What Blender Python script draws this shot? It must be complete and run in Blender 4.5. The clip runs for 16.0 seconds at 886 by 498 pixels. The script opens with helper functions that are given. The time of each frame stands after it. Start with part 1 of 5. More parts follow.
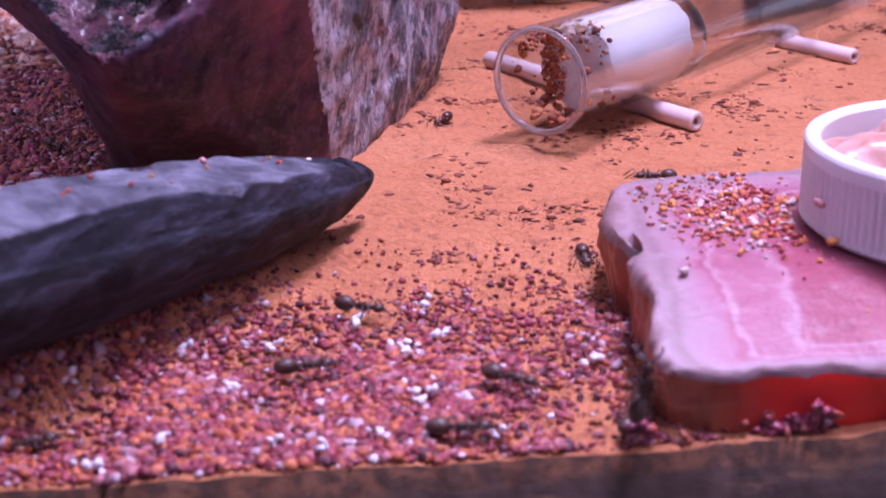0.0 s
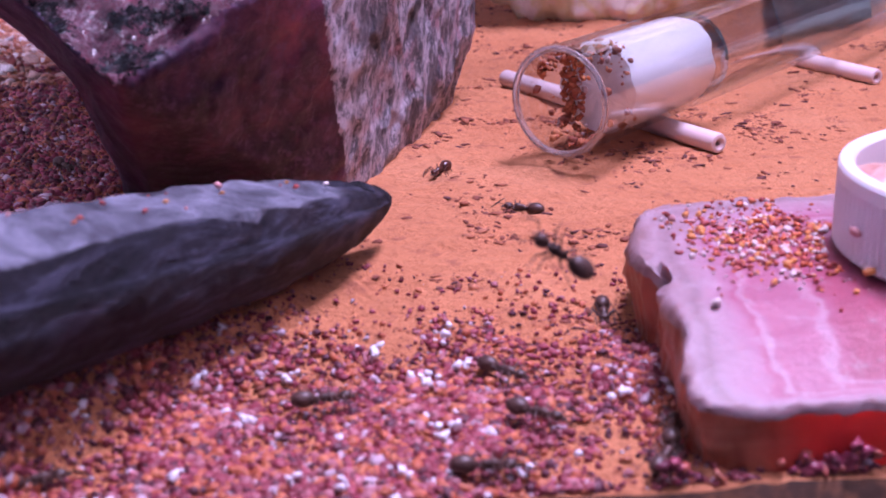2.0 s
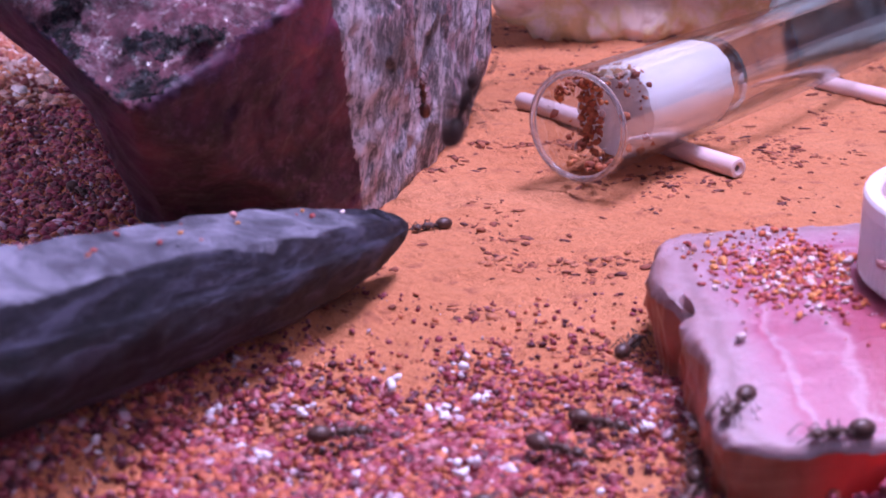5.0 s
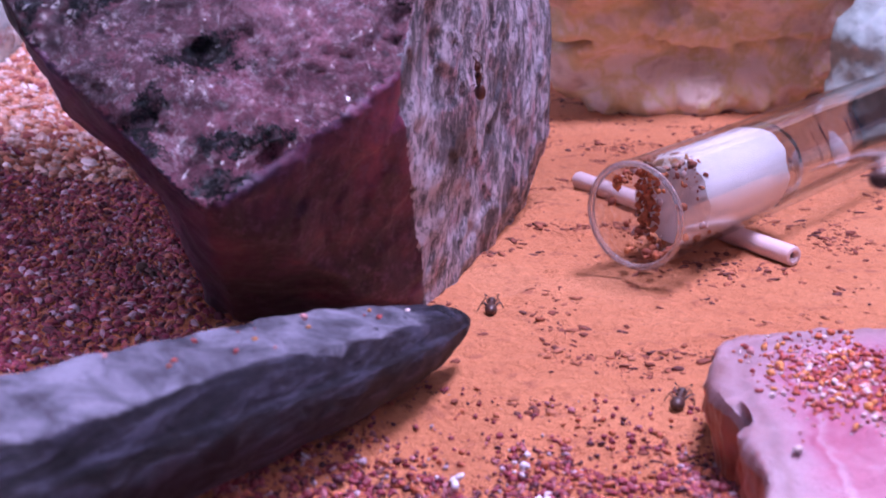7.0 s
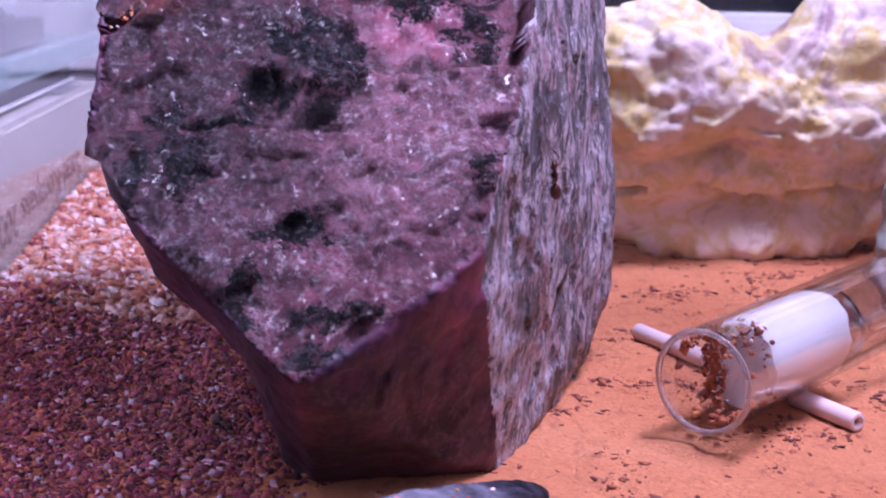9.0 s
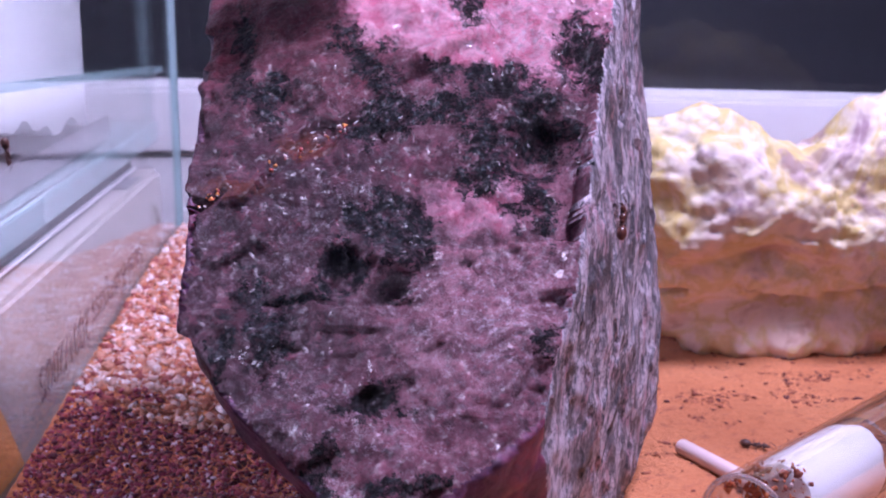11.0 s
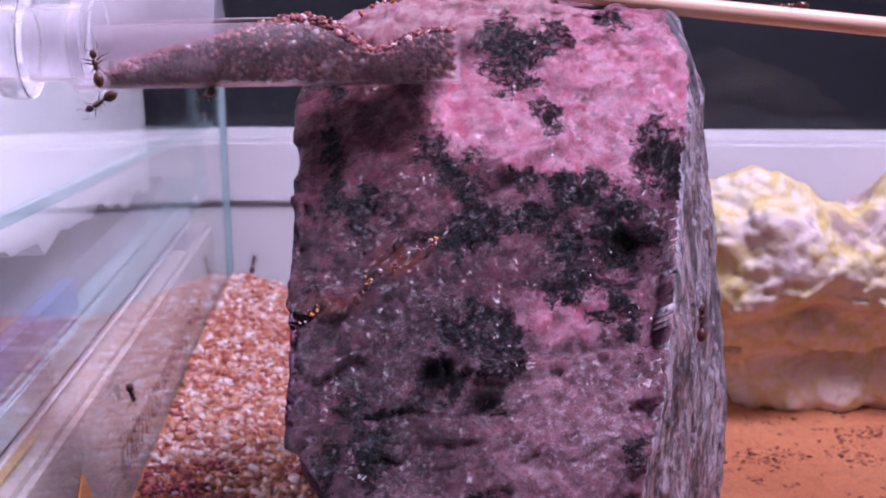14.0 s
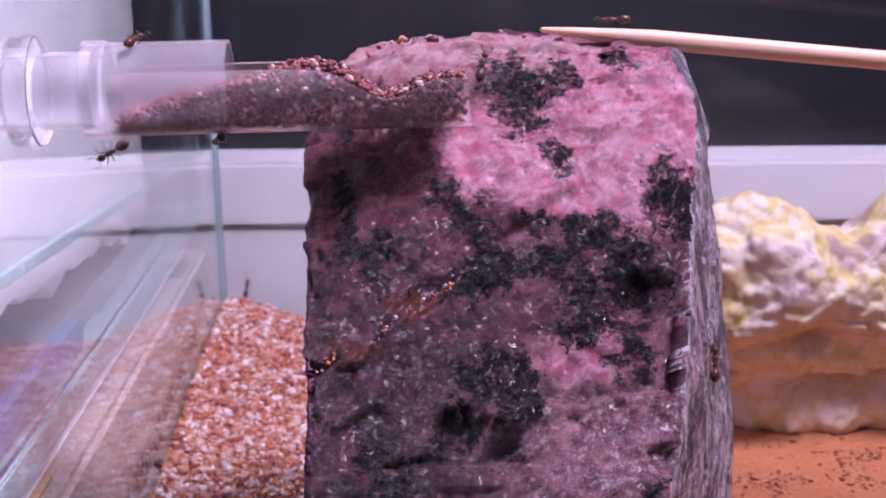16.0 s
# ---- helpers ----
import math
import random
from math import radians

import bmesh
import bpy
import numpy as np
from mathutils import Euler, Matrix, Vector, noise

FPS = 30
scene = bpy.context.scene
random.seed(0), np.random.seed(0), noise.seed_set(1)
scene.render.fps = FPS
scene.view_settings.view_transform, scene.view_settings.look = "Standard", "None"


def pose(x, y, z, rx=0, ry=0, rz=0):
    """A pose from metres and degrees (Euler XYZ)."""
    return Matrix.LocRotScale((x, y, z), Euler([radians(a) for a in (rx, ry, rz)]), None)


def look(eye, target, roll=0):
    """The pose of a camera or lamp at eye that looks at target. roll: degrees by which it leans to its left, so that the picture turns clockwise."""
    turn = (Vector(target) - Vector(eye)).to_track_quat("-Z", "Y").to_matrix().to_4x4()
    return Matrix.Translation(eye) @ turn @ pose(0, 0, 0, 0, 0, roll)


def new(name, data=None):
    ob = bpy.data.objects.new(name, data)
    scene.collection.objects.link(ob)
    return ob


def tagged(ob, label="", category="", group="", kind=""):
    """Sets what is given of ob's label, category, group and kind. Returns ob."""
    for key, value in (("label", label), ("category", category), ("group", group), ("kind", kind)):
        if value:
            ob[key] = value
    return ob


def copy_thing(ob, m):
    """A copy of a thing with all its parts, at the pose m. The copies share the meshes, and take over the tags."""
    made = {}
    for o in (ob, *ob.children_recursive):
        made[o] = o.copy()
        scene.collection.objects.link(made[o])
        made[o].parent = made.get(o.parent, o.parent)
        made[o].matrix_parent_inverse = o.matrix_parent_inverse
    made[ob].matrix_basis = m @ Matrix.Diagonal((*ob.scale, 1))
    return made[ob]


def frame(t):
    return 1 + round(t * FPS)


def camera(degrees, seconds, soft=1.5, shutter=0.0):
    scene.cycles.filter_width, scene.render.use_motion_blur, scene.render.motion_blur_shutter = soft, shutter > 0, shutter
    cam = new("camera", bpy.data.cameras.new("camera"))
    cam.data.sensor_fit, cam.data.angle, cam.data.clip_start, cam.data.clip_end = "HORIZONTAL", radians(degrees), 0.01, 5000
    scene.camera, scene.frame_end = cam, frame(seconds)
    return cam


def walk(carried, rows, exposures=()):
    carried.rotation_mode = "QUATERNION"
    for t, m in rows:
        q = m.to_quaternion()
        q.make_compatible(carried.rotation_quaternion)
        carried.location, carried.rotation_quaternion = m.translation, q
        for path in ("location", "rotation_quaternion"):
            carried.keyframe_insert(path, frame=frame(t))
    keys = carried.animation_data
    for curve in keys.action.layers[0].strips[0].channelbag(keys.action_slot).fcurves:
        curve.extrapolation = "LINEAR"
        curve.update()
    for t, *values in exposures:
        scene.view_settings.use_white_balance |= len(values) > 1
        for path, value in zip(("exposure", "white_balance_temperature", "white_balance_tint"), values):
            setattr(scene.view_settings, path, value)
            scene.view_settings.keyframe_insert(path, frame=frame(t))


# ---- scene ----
cam = camera(36.0, 16.0, soft=1.7, shutter=0.3)
cam.data.dof.use_dof, cam.data.dof.focus_distance, cam.data.dof.aperture_fstop = True, 0.212, 60.0
# seconds, eye in metres, then degrees: tilt from straight down, heading, lean
PATH = [
    (0.0, 0.00737, 0.00907, 0.05953, 69.984, -6.505, -0.750),
    (0.5, 0.00751, 0.00989, 0.05944, 70.068, -6.338, -0.766),
    (1.0, 0.00697, 0.01102, 0.05990, 70.101, -6.325, -0.773),
    (1.5, 0.00672, 0.01238, 0.05991, 70.266, -6.240, -0.768),
    (2.0, 0.00629, 0.01399, 0.05934, 70.599, -6.228, -0.629),
    (2.5, 0.00604, 0.01479, 0.05965, 70.727, -6.138, -0.603),
    (3.0, 0.00622, 0.01579, 0.05956, 70.981, -5.973, -0.683),
    (3.5, 0.00615, 0.01676, 0.05964, 71.113, -5.928, -0.707),
    (6.0, 0.00533, 0.01666, 0.06116, 71.495, -5.037, -0.483),
    (6.5, 0.00487, 0.01556, 0.06292, 72.325, -4.290, -0.520),
    (7.0, 0.00405, 0.01456, 0.06793, 73.028, -3.608, -0.624),
    (7.5, 0.00252, 0.01417, 0.07127, 74.061, -3.204, -0.381),
    (8.0, 0.00186, 0.01337, 0.07472, 75.002, -2.466, -0.124),
    (8.5, -0.00329, 0.01489, 0.07622, 76.048, -3.200, 0.347),
    (9.0, -0.00361, 0.01245, 0.07896, 77.172, -2.550, 0.242),
    (9.5, -0.00111, 0.00973, 0.09003, 76.602, -1.201, 0.515),
    (12.0, -0.01606, 0.00149, 0.11125, 77.851, -1.331, -0.258),
    (12.5, -0.01815, 0.00256, 0.11686, 77.283, -1.212, -0.475),
    (13.0, -0.01974, 0.00177, 0.12067, 77.120, -1.054, -0.683),
    (13.5, -0.01991, 0.00117, 0.12409, 76.925, -0.723, -0.893),
    (14.0, -0.02242, -0.00041, 0.12636, 76.954, -1.005, -0.817),
    (14.5, -0.02454, 0.00052, 0.12803, 76.966, -1.389, -0.702),
    (15.0, -0.02680, -0.00033, 0.12893, 77.255, -1.790, -0.832),
    (15.5, -0.02748, 0.00020, 0.13211, 76.918, -1.869, -0.783),
    (16.0, -0.02876, 0.00120, 0.13381, 76.918, -2.107, -1.259),
]
walk(cam, [(t, pose(x, y, z, rx, 0, rz) @ pose(0, 0, 0, 0, 0, lean)) for t, x, y, z, rx, rz, lean in PATH], exposures=[(0, 0.13, 5850, 10), (6, 0.14, 5800, 10), (9, 0.13, 5700, 7), (12, 0.03, 6100, 0), (13, -0.17, 6250, 1), (16, -0.22, 6750, 3)])

# ---- light: an evening room, one cool strip lamp over the tank ----
world = bpy.data.worlds.new("world")
scene.world = world
world.use_nodes = True
world.node_tree.nodes["Background"].inputs[0].default_value = (0.52, 0.46, 1.0, 1)
world.node_tree.nodes["Background"].inputs[1].default_value = 0.075


def area_lamp(name, place, target, size, size_y, power, colour):
    data = bpy.data.lights.new(name, "AREA")
    data.shape, data.size, data.size_y = "RECTANGLE", size, size_y
    data.energy, data.color = power, colour
    ob = new(name, data)
    ob.matrix_world = look(place, target)
    return ob


area_lamp("strip_lamp", (0.13, 0.205, 0.43), (0.03, 0.25, 0.0), 0.13, 0.10, 3.45, (1.0, 0.785, 1.23))


# ---- materials ----
class Nodes:
    """A node material with short ways to add nodes."""

    def __init__(self, name):
        self.mat = bpy.data.materials.new(name)
        self.mat.use_nodes = True
        self.tree = self.mat.node_tree
        self.bsdf = self.tree.nodes["Principled BSDF"]
        self.coord = self.add("ShaderNodeTexCoord").outputs["Object"]

    def add(self, kind, **settings):
        node = self.tree.nodes.new(kind)
        for key, value in settings.items():
            if key in node.inputs:
                self.put(node.inputs[key], value)
        return node

    def put(self, socket, value):
        if isinstance(value, bpy.types.NodeSocket):
            self.tree.links.new(value, socket)
        else:
            socket.default_value = value

    def noise(self, scale, detail=4.0, rough=0.55, warp=0.0, vector=None):
        n = self.add("ShaderNodeTexNoise", Scale=scale, Detail=detail, Roughness=rough, Distortion=warp)
        self.put(n.inputs["Vector"], vector or self.coord)
        return n.outputs["Fac"]

    def stretched(self, x, y, z, turn=(0, 0, 0)):
        m = self.add("ShaderNodeMapping")
        m.inputs["Scale"].default_value = (x, y, z)
        m.inputs["Rotation"].default_value = [radians(a) for a in turn]
        self.put(m.inputs["Vector"], self.coord)
        return m.outputs["Vector"]

    def ramp(self, fac, stops, hard=False):
        n = self.add("ShaderNodeValToRGB")
        self.put(n.inputs["Fac"], fac)
        if hard:
            n.color_ramp.interpolation = "CONSTANT"
        e = n.color_ramp.elements
        while len(e) < len(stops):
            e.new(0.5)
        for k, (at, colour) in enumerate(stops):
            e[k].position = at
            e[k].color = (*colour, 1) if len(colour) == 3 else colour
        return n.outputs["Color"]

    def step(self, fac, low, high):
        n = self.add("ShaderNodeMapRange")
        n.interpolation_type = "SMOOTHSTEP"
        for socket, value in zip(("Value", "From Min", "From Max"), (fac, low, high)):
            self.put(n.inputs[socket], value)
        return n.outputs["Result"]

    def math(self, what, a, b=0.0):
        n = self.add("ShaderNodeMath")
        n.operation = what
        self.put(n.inputs[0], a)
        self.put(n.inputs[1], b)
        return n.outputs[0]

    def mix(self, fac, a, b, blend="MIX"):
        n = self.add("ShaderNodeMix")
        n.data_type, n.blend_type = "RGBA", blend
        self.put(n.inputs[0], fac)
        self.put(n.inputs[6], (*a, 1) if isinstance(a, tuple) else a)
        self.put(n.inputs[7], (*b, 1) if isinstance(b, tuple) else b)
        return n.outputs[2]

    def island(self):
        return self.add("ShaderNodeNewGeometry").outputs["Random Per Island"]

    def near(self, place, radii, vector=None):
        """1 at a place, falling to 0 at the radii."""
        m = self.add("ShaderNodeMapping")
        m.vector_type = "POINT"
        m.inputs["Scale"].default_value = [1 / r for r in radii]
        m.inputs["Location"].default_value = [-p / r for p, r in zip(place, radii)]
        self.put(m.inputs["Vector"], vector or self.coord)
        g = self.add("ShaderNodeTexGradient")
        g.gradient_type = "SPHERICAL"
        self.put(g.inputs["Vector"], m.outputs["Vector"])
        return g.outputs["Fac"]

    def bump(self, height, strength=0.5, distance=0.0005, normal=None):
        n = self.add("ShaderNodeBump", Strength=strength, Distance=distance)
        self.put(n.inputs["Height"], height)
        if normal:
            self.put(n.inputs["Normal"], normal)
        return n.outputs["Normal"]

    def done(self, colour=None, rough=0.6, normal=None, metal=0.0, **more):
        b = self.bsdf.inputs
        if colour is not None:
            self.put(b["Base Color"], (*colour, 1) if isinstance(colour, tuple) else colour)
        self.put(b["Roughness"], rough)
        b["Metallic"].default_value = metal
        if normal:
            self.put(b["Normal"], normal)
        for key, value in more.items():
            self.put(b[key.replace("_", " ")], value)
        return self.mat


def plain(name, colour, rough=0.5, grain=300.0, depth=0.12, **more):
    n = Nodes(name)
    f = n.noise(grain, 5)
    dark = tuple(c * (1 - depth) for c in colour)
    big = n.mix(n.step(n.noise(grain / 9, 3), 0.35, 0.65), dark, colour)
    c = n.mix(n.step(f, 0.3, 0.7), n.mix(0.5, big, dark), big)
    return n.done(c, rough, n.bump(f, 0.25, 0.0002), **more)


def glass(name, colour=(1, 1, 1), rough=0.0, ior=1.45):
    n = Nodes(name)
    return n.done(colour, rough, Transmission_Weight=1.0, IOR=ior)


def sand_material():
    n = Nodes("orange_sand")
    fine, mid, big = n.noise(1100, 6, 0.75), n.noise(230, 6, 0.65), n.noise(26, 4)
    c = n.ramp(big, [(0.3, (0.62, 0.225, 0.098)), (0.55, (0.72, 0.29, 0.130)), (0.75, (0.77, 0.345, 0.168))])
    c = n.mix(n.step(fine, 0.35, 0.7), n.mix(0.35, c, (0.36, 0.11, 0.04)), c)
    c = n.mix(n.math("MULTIPLY", n.step(mid, 0.54, 0.70), 0.7), c, (0.36, 0.11, 0.06))
    grit = n.noise(620, 5, 0.7, 0.3)
    c = n.mix(n.math("MULTIPLY", n.step(grit, 0.56, 0.70), 0.25), c, (0.44, 0.15, 0.07))
    h = n.math("ADD", n.math("ADD", n.math("MULTIPLY", fine, 0.35), n.math("MULTIPLY", grit, 0.9)), mid)
    return n.done(c, 0.95, n.bump(h, 1.0, 0.0016))


def soil_material():
    n = Nodes("soil_section")
    s = n.stretched(1, 1, 3.2)
    c = n.ramp(n.noise(70, 6, 0.7, 0.6, s), [(0.3, (0.012, 0.008, 0.008)), (0.55, (0.05, 0.028, 0.02)), (0.75, (0.22, 0.11, 0.05))])
    split = n.add("ShaderNodeSeparateXYZ")
    n.put(split.inputs[0], n.coord)
    top = n.math("ADD", split.outputs[2], n.math("MULTIPLY", n.math("SUBTRACT", n.noise(90, 5, 0.7), 0.5), 0.006))
    c = n.mix(n.step(top, -0.0035, -0.0015), c, n.mix(n.step(n.noise(420, 5), 0.42, 0.6), (0.045, 0.018, 0.009), (0.12, 0.047, 0.020)))
    return n.done(c, 0.9, n.bump(n.noise(500), 0.6, 0.0005))


def grain_material(name, stops, rough=0.55):
    n = Nodes(name)
    c = n.ramp(n.island(), stops, hard=True)
    f = n.noise(1500, 4)
    c = n.mix(n.step(f, 0.3, 0.75), n.mix(0.35, c, (0.05, 0.015, 0.015)), c)
    return n.done(c, rough, n.bump(f, 0.5, 0.0002), Subsurface_Weight=0.0)


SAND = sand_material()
SOIL = soil_material()
GRAVEL = grain_material("quartz_gravel", [(0.0, (0.24, 0.026, 0.045)), (0.27, (0.48, 0.115, 0.050)), (0.42, (0.32, 0.050, 0.075)), (0.58, (0.56, 0.17, 0.07)), (0.69, (0.10, 0.015, 0.032)), (0.82, (0.44, 0.16, 0.18)), (0.945, (0.54, 0.40, 0.45)), (0.987, (0.76, 0.70, 0.76))])
# dark red copy of the gravel, the rock's shade put into its colours
DARK_GRAVEL = grain_material("shaded_gravel", [(0.0, (0.26, 0.026, 0.070)), (0.25, (0.34, 0.050, 0.095)), (0.45, (0.42, 0.085, 0.060)), (0.62, (0.13, 0.014, 0.040)), (0.82, (0.46, 0.14, 0.08)), (0.93, (0.60, 0.46, 0.56))], 0.4)
PALE_GRAVEL = grain_material("bright_gravel", [(0.0, (0.44, 0.14, 0.08)), (0.18, (0.52, 0.24, 0.15)), (0.38, (0.60, 0.38, 0.32)), (0.54, (0.30, 0.065, 0.055)), (0.68, (0.66, 0.48, 0.44)), (0.82, (0.46, 0.16, 0.075)), (0.90, (0.78, 0.70, 0.70))])
CHUTE_FILL = grain_material("mauve_gravel", [(0.0, (0.20, 0.045, 0.055)), (0.30, (0.32, 0.10, 0.09)), (0.52, (0.13, 0.025, 0.04)), (0.78, (0.42, 0.17, 0.14)), (0.92, (0.66, 0.52, 0.52))])
DEBRIS = grain_material("seed_husks", [(0.0, (0.24, 0.065, 0.036)), (0.40, (0.36, 0.11, 0.05)), (0.72, (0.13, 0.036, 0.030)), (0.88, (0.48, 0.18, 0.09))], 0.85)
TUBE_CRUMBS = grain_material("brown_crumbs", [(0.0, (0.46, 0.13, 0.05)), (0.4, (0.32, 0.075, 0.035)), (0.7, (0.58, 0.20, 0.07)), (0.9, (0.6, 0.44, 0.42))], 0.7)
CRUMBS = grain_material("food_crumbs", [(0.0, (0.62, 0.14, 0.05)), (0.2, (0.75, 0.30, 0.08)), (0.36, (0.36, 0.05, 0.045)), (0.60, (0.80, 0.66, 0.64)), (0.76, (0.55, 0.10, 0.07)), (0.90, (0.62, 0.30, 0.30))])


# ---- building helpers ----
def mesh_of(name, verts, faces, mats, smooth=False):
    me = bpy.data.meshes.new(name)
    me.from_pydata([tuple(v) for v in verts], [], [tuple(f) for f in faces])
    me.validate()
    for m in mats if isinstance(mats, (list, tuple)) else [mats]:
        me.materials.append(m)
    if smooth:
        me.polygons.foreach_set("use_smooth", [True] * len(me.polygons))
    return me


def from_bm(name, bm, mats, smooth=False):
    me = bpy.data.meshes.new(name)
    bmesh.ops.recalc_face_normals(bm, faces=bm.faces)
    bm.to_mesh(me)
    bm.free()
    for m in mats if isinstance(mats, (list, tuple)) else [mats]:
        me.materials.append(m)
    if smooth:
        me.polygons.foreach_set("use_smooth", [True] * len(me.polygons))
        me.set_sharp_from_angle(angle=radians(smooth if smooth > 1 else 180))
    return me


def part(name, data, parent, label=""):
    ob = new(name, data)
    ob.parent = parent
    return tagged(ob, label)


def thing(name, label, category, data=None, group="", kind="", at=None):
    ob = new(name, data)
    if at:
        ob.matrix_world = at
    return tagged(ob, label, category, group, kind)


def box_bm(x0, x1, y0, y1, z0, z1, bevel=0.0):
    bm = bmesh.new()
    bmesh.ops.create_cube(bm, size=1)
    for v in bm.verts:
        v.co = Vector(((x0 + x1) / 2 + v.co.x * (x1 - x0), (y0 + y1) / 2 + v.co.y * (y1 - y0), (z0 + z1) / 2 + v.co.z * (z1 - z0)))
    if bevel:
        bmesh.ops.bevel(bm, geom=bm.edges[:], offset=bevel, segments=2, affect="EDGES")
    return bm


def lathe_bm(profile, segments=40, closed=False):
    """Turn (radius, height) points about z; closed joins the last point to the first."""
    bm = bmesh.new()
    rings = []
    for r, z in profile:
        if r < 1e-7:
            rings.append([bm.verts.new((0, 0, z))])
        else:
            rings.append([bm.verts.new((r * math.cos(2 * math.pi * k / segments), r * math.sin(2 * math.pi * k / segments), z)) for k in range(segments)])
    pairs = list(zip(rings, rings[1:])) + ([(rings[-1], rings[0])] if closed else [])
    for a, b in pairs:
        for k in range(segments if len(a) + len(b) > 2 else 0):
            j = (k + 1) % segments
            if len(a) == 1:
                bm.faces.new((a[0], b[k], b[j]))
            elif len(b) == 1:
                bm.faces.new((a[k], b[0], a[j]))
            else:
                bm.faces.new((a[k], b[k], b[j], a[j]))
    return bm


def along(a, b):
    """A pose at a whose z axis points to b."""
    a, b = Vector(a), Vector(b)
    return Matrix.Translation(a) @ (b - a).to_track_quat("Z", "Y").to_matrix().to_4x4()




def grains(name, places, sizes, mat, flat=0.75, seed=1, long=1.0):
    """One mesh of many small angular stones."""
    rng = np.random.default_rng(seed)
    bm = bmesh.new()
    bmesh.ops.create_icosphere(bm, subdivisions=1, radius=1)
    base = np.array([v.co[:] for v in bm.verts])
    tris = np.array([[v.index for v in f.verts] for f in bm.faces])
    bm.free()
    places, sizes = np.asarray(places), np.asarray(sizes)
    n = len(places)
    q = rng.normal(size=(n, 4))
    q /= np.linalg.norm(q, axis=1)[:, None]
    w, x, y, z = q.T
    rot = np.stack([np.stack([1 - 2 * (y * y + z * z), 2 * (x * y - w * z), 2 * (x * z + w * y)], 1), np.stack([2 * (x * y + w * z), 1 - 2 * (x * x + z * z), 2 * (y * z - w * x)], 1), np.stack([2 * (x * z - w * y), 2 * (y * z + w * x), 1 - 2 * (x * x + y * y)], 1)], 1)
    shape = base[None] * rng.uniform(0.55, 1.3, (n, len(base), 1)) * rng.uniform(0.55, 1.4, (n, 1, 3))
    shape[:, :, 0] *= long
    shape = np.einsum("nij,nkj->nki", rot, shape) * sizes[:, None, None]
    shape[:, :, 2] *= flat
    verts = (shape + places[:, None, :]).reshape(-1, 3)
    faces = (tris[None] + (np.arange(n) * len(base))[:, None, None]).reshape(-1, 3)
    me = bpy.data.meshes.new(name)
    me.vertices.add(len(verts))
    me.vertices.foreach_set("co", verts.ravel())
    me.loops.add(faces.size)
    me.loops.foreach_set("vertex_index", faces.ravel().astype(np.int32))
    me.polygons.add(len(faces))
    me.polygons.foreach_set("loop_start", np.arange(0, faces.size, 3, dtype=np.int32))
    me.update(calc_edges=True)
    me.validate()
    me.materials.append(mat)
    return me


def fractal(p, scale, octaves=4):
    return noise.fractal(Vector(p) * scale, 1.0, 2.0, octaves)


# ---- the tank: panes, sand bed, sill ----
LEFT, RIGHT, FRONT, BACK, TALL = -0.0868, 0.300, 0.1165, 0.452, 0.20
PANE = 0.003
FOSSIL_TIP, FOSSIL_WAY = Vector((0.0178, 0.1804, 0.0079)), Vector((-0.6065, -0.7951, 0.126))


def ground_height(x, y):
    h = 0.0007 * fractal((x, y, 0), 60, 4) + 0.0006 * fractal((x, y, 3), 18, 2)
    dx, dy = x - FOSSIL_TIP.x, y - FOSSIL_TIP.y
    d, off = dx * FOSSIL_WAY.x + dy * FOSSIL_WAY.y, abs(dx * FOSSIL_WAY.y - dy * FOSSIL_WAY.x)
    if d > 0.0:
        h += max(0.0, 0.0010 + 0.105 * d) * max(0.0, 1 - (off / 0.0085) ** 2) ** 2
    h += 0.0009 * abs(fractal((x, y, 8), 150, 4))
    h += 0.0135 * max(0.0, min(1.0, (-0.045 - x) / 0.035)) * max(0.0, min(1.0, (y - 0.2) / 0.2))
    return h


def build_ground():
    nx, ny = 340, 400
    xs, ys = np.linspace(LEFT, RIGHT, nx), np.linspace(FRONT, BACK, ny)
    verts = [(x, y, ground_height(x, y)) for y in ys for x in xs]
    faces = [(j * nx + i, j * nx + i + 1, (j + 1) * nx + i + 1, (j + 1) * nx + i) for j in range(ny - 1) for i in range(nx - 1)]
    slots = [0] * len(faces)
    # cut face of the bed at its front and back, and underside
    low = len(verts)
    verts += [(x, FRONT, -0.030) for x in xs] + [(x, BACK, -0.030) for x in xs]
    for i in range(nx - 1):
        faces.append((low + i, low + i + 1, i + 1, i))
        faces.append((low + nx + i + 1, low + nx + i, (ny - 1) * nx + i, (ny - 1) * nx + i + 1))
        slots += [1, 1]
    me = mesh_of("ground", verts, faces, [SAND, SOIL], smooth=True)
    me.polygons.foreach_set("material_index", slots)
    return thing("ground", "orange sand bed with scattered dark husks", "sand", me, kind="structure")


build_ground()

GLASS = glass("clear_glass", (0.97, 0.99, 0.985), 0.0, 1.26)
EDGE = Nodes("glass_edge").done((0.42, 0.60, 0.62), 0.12, Transmission_Weight=0.55)


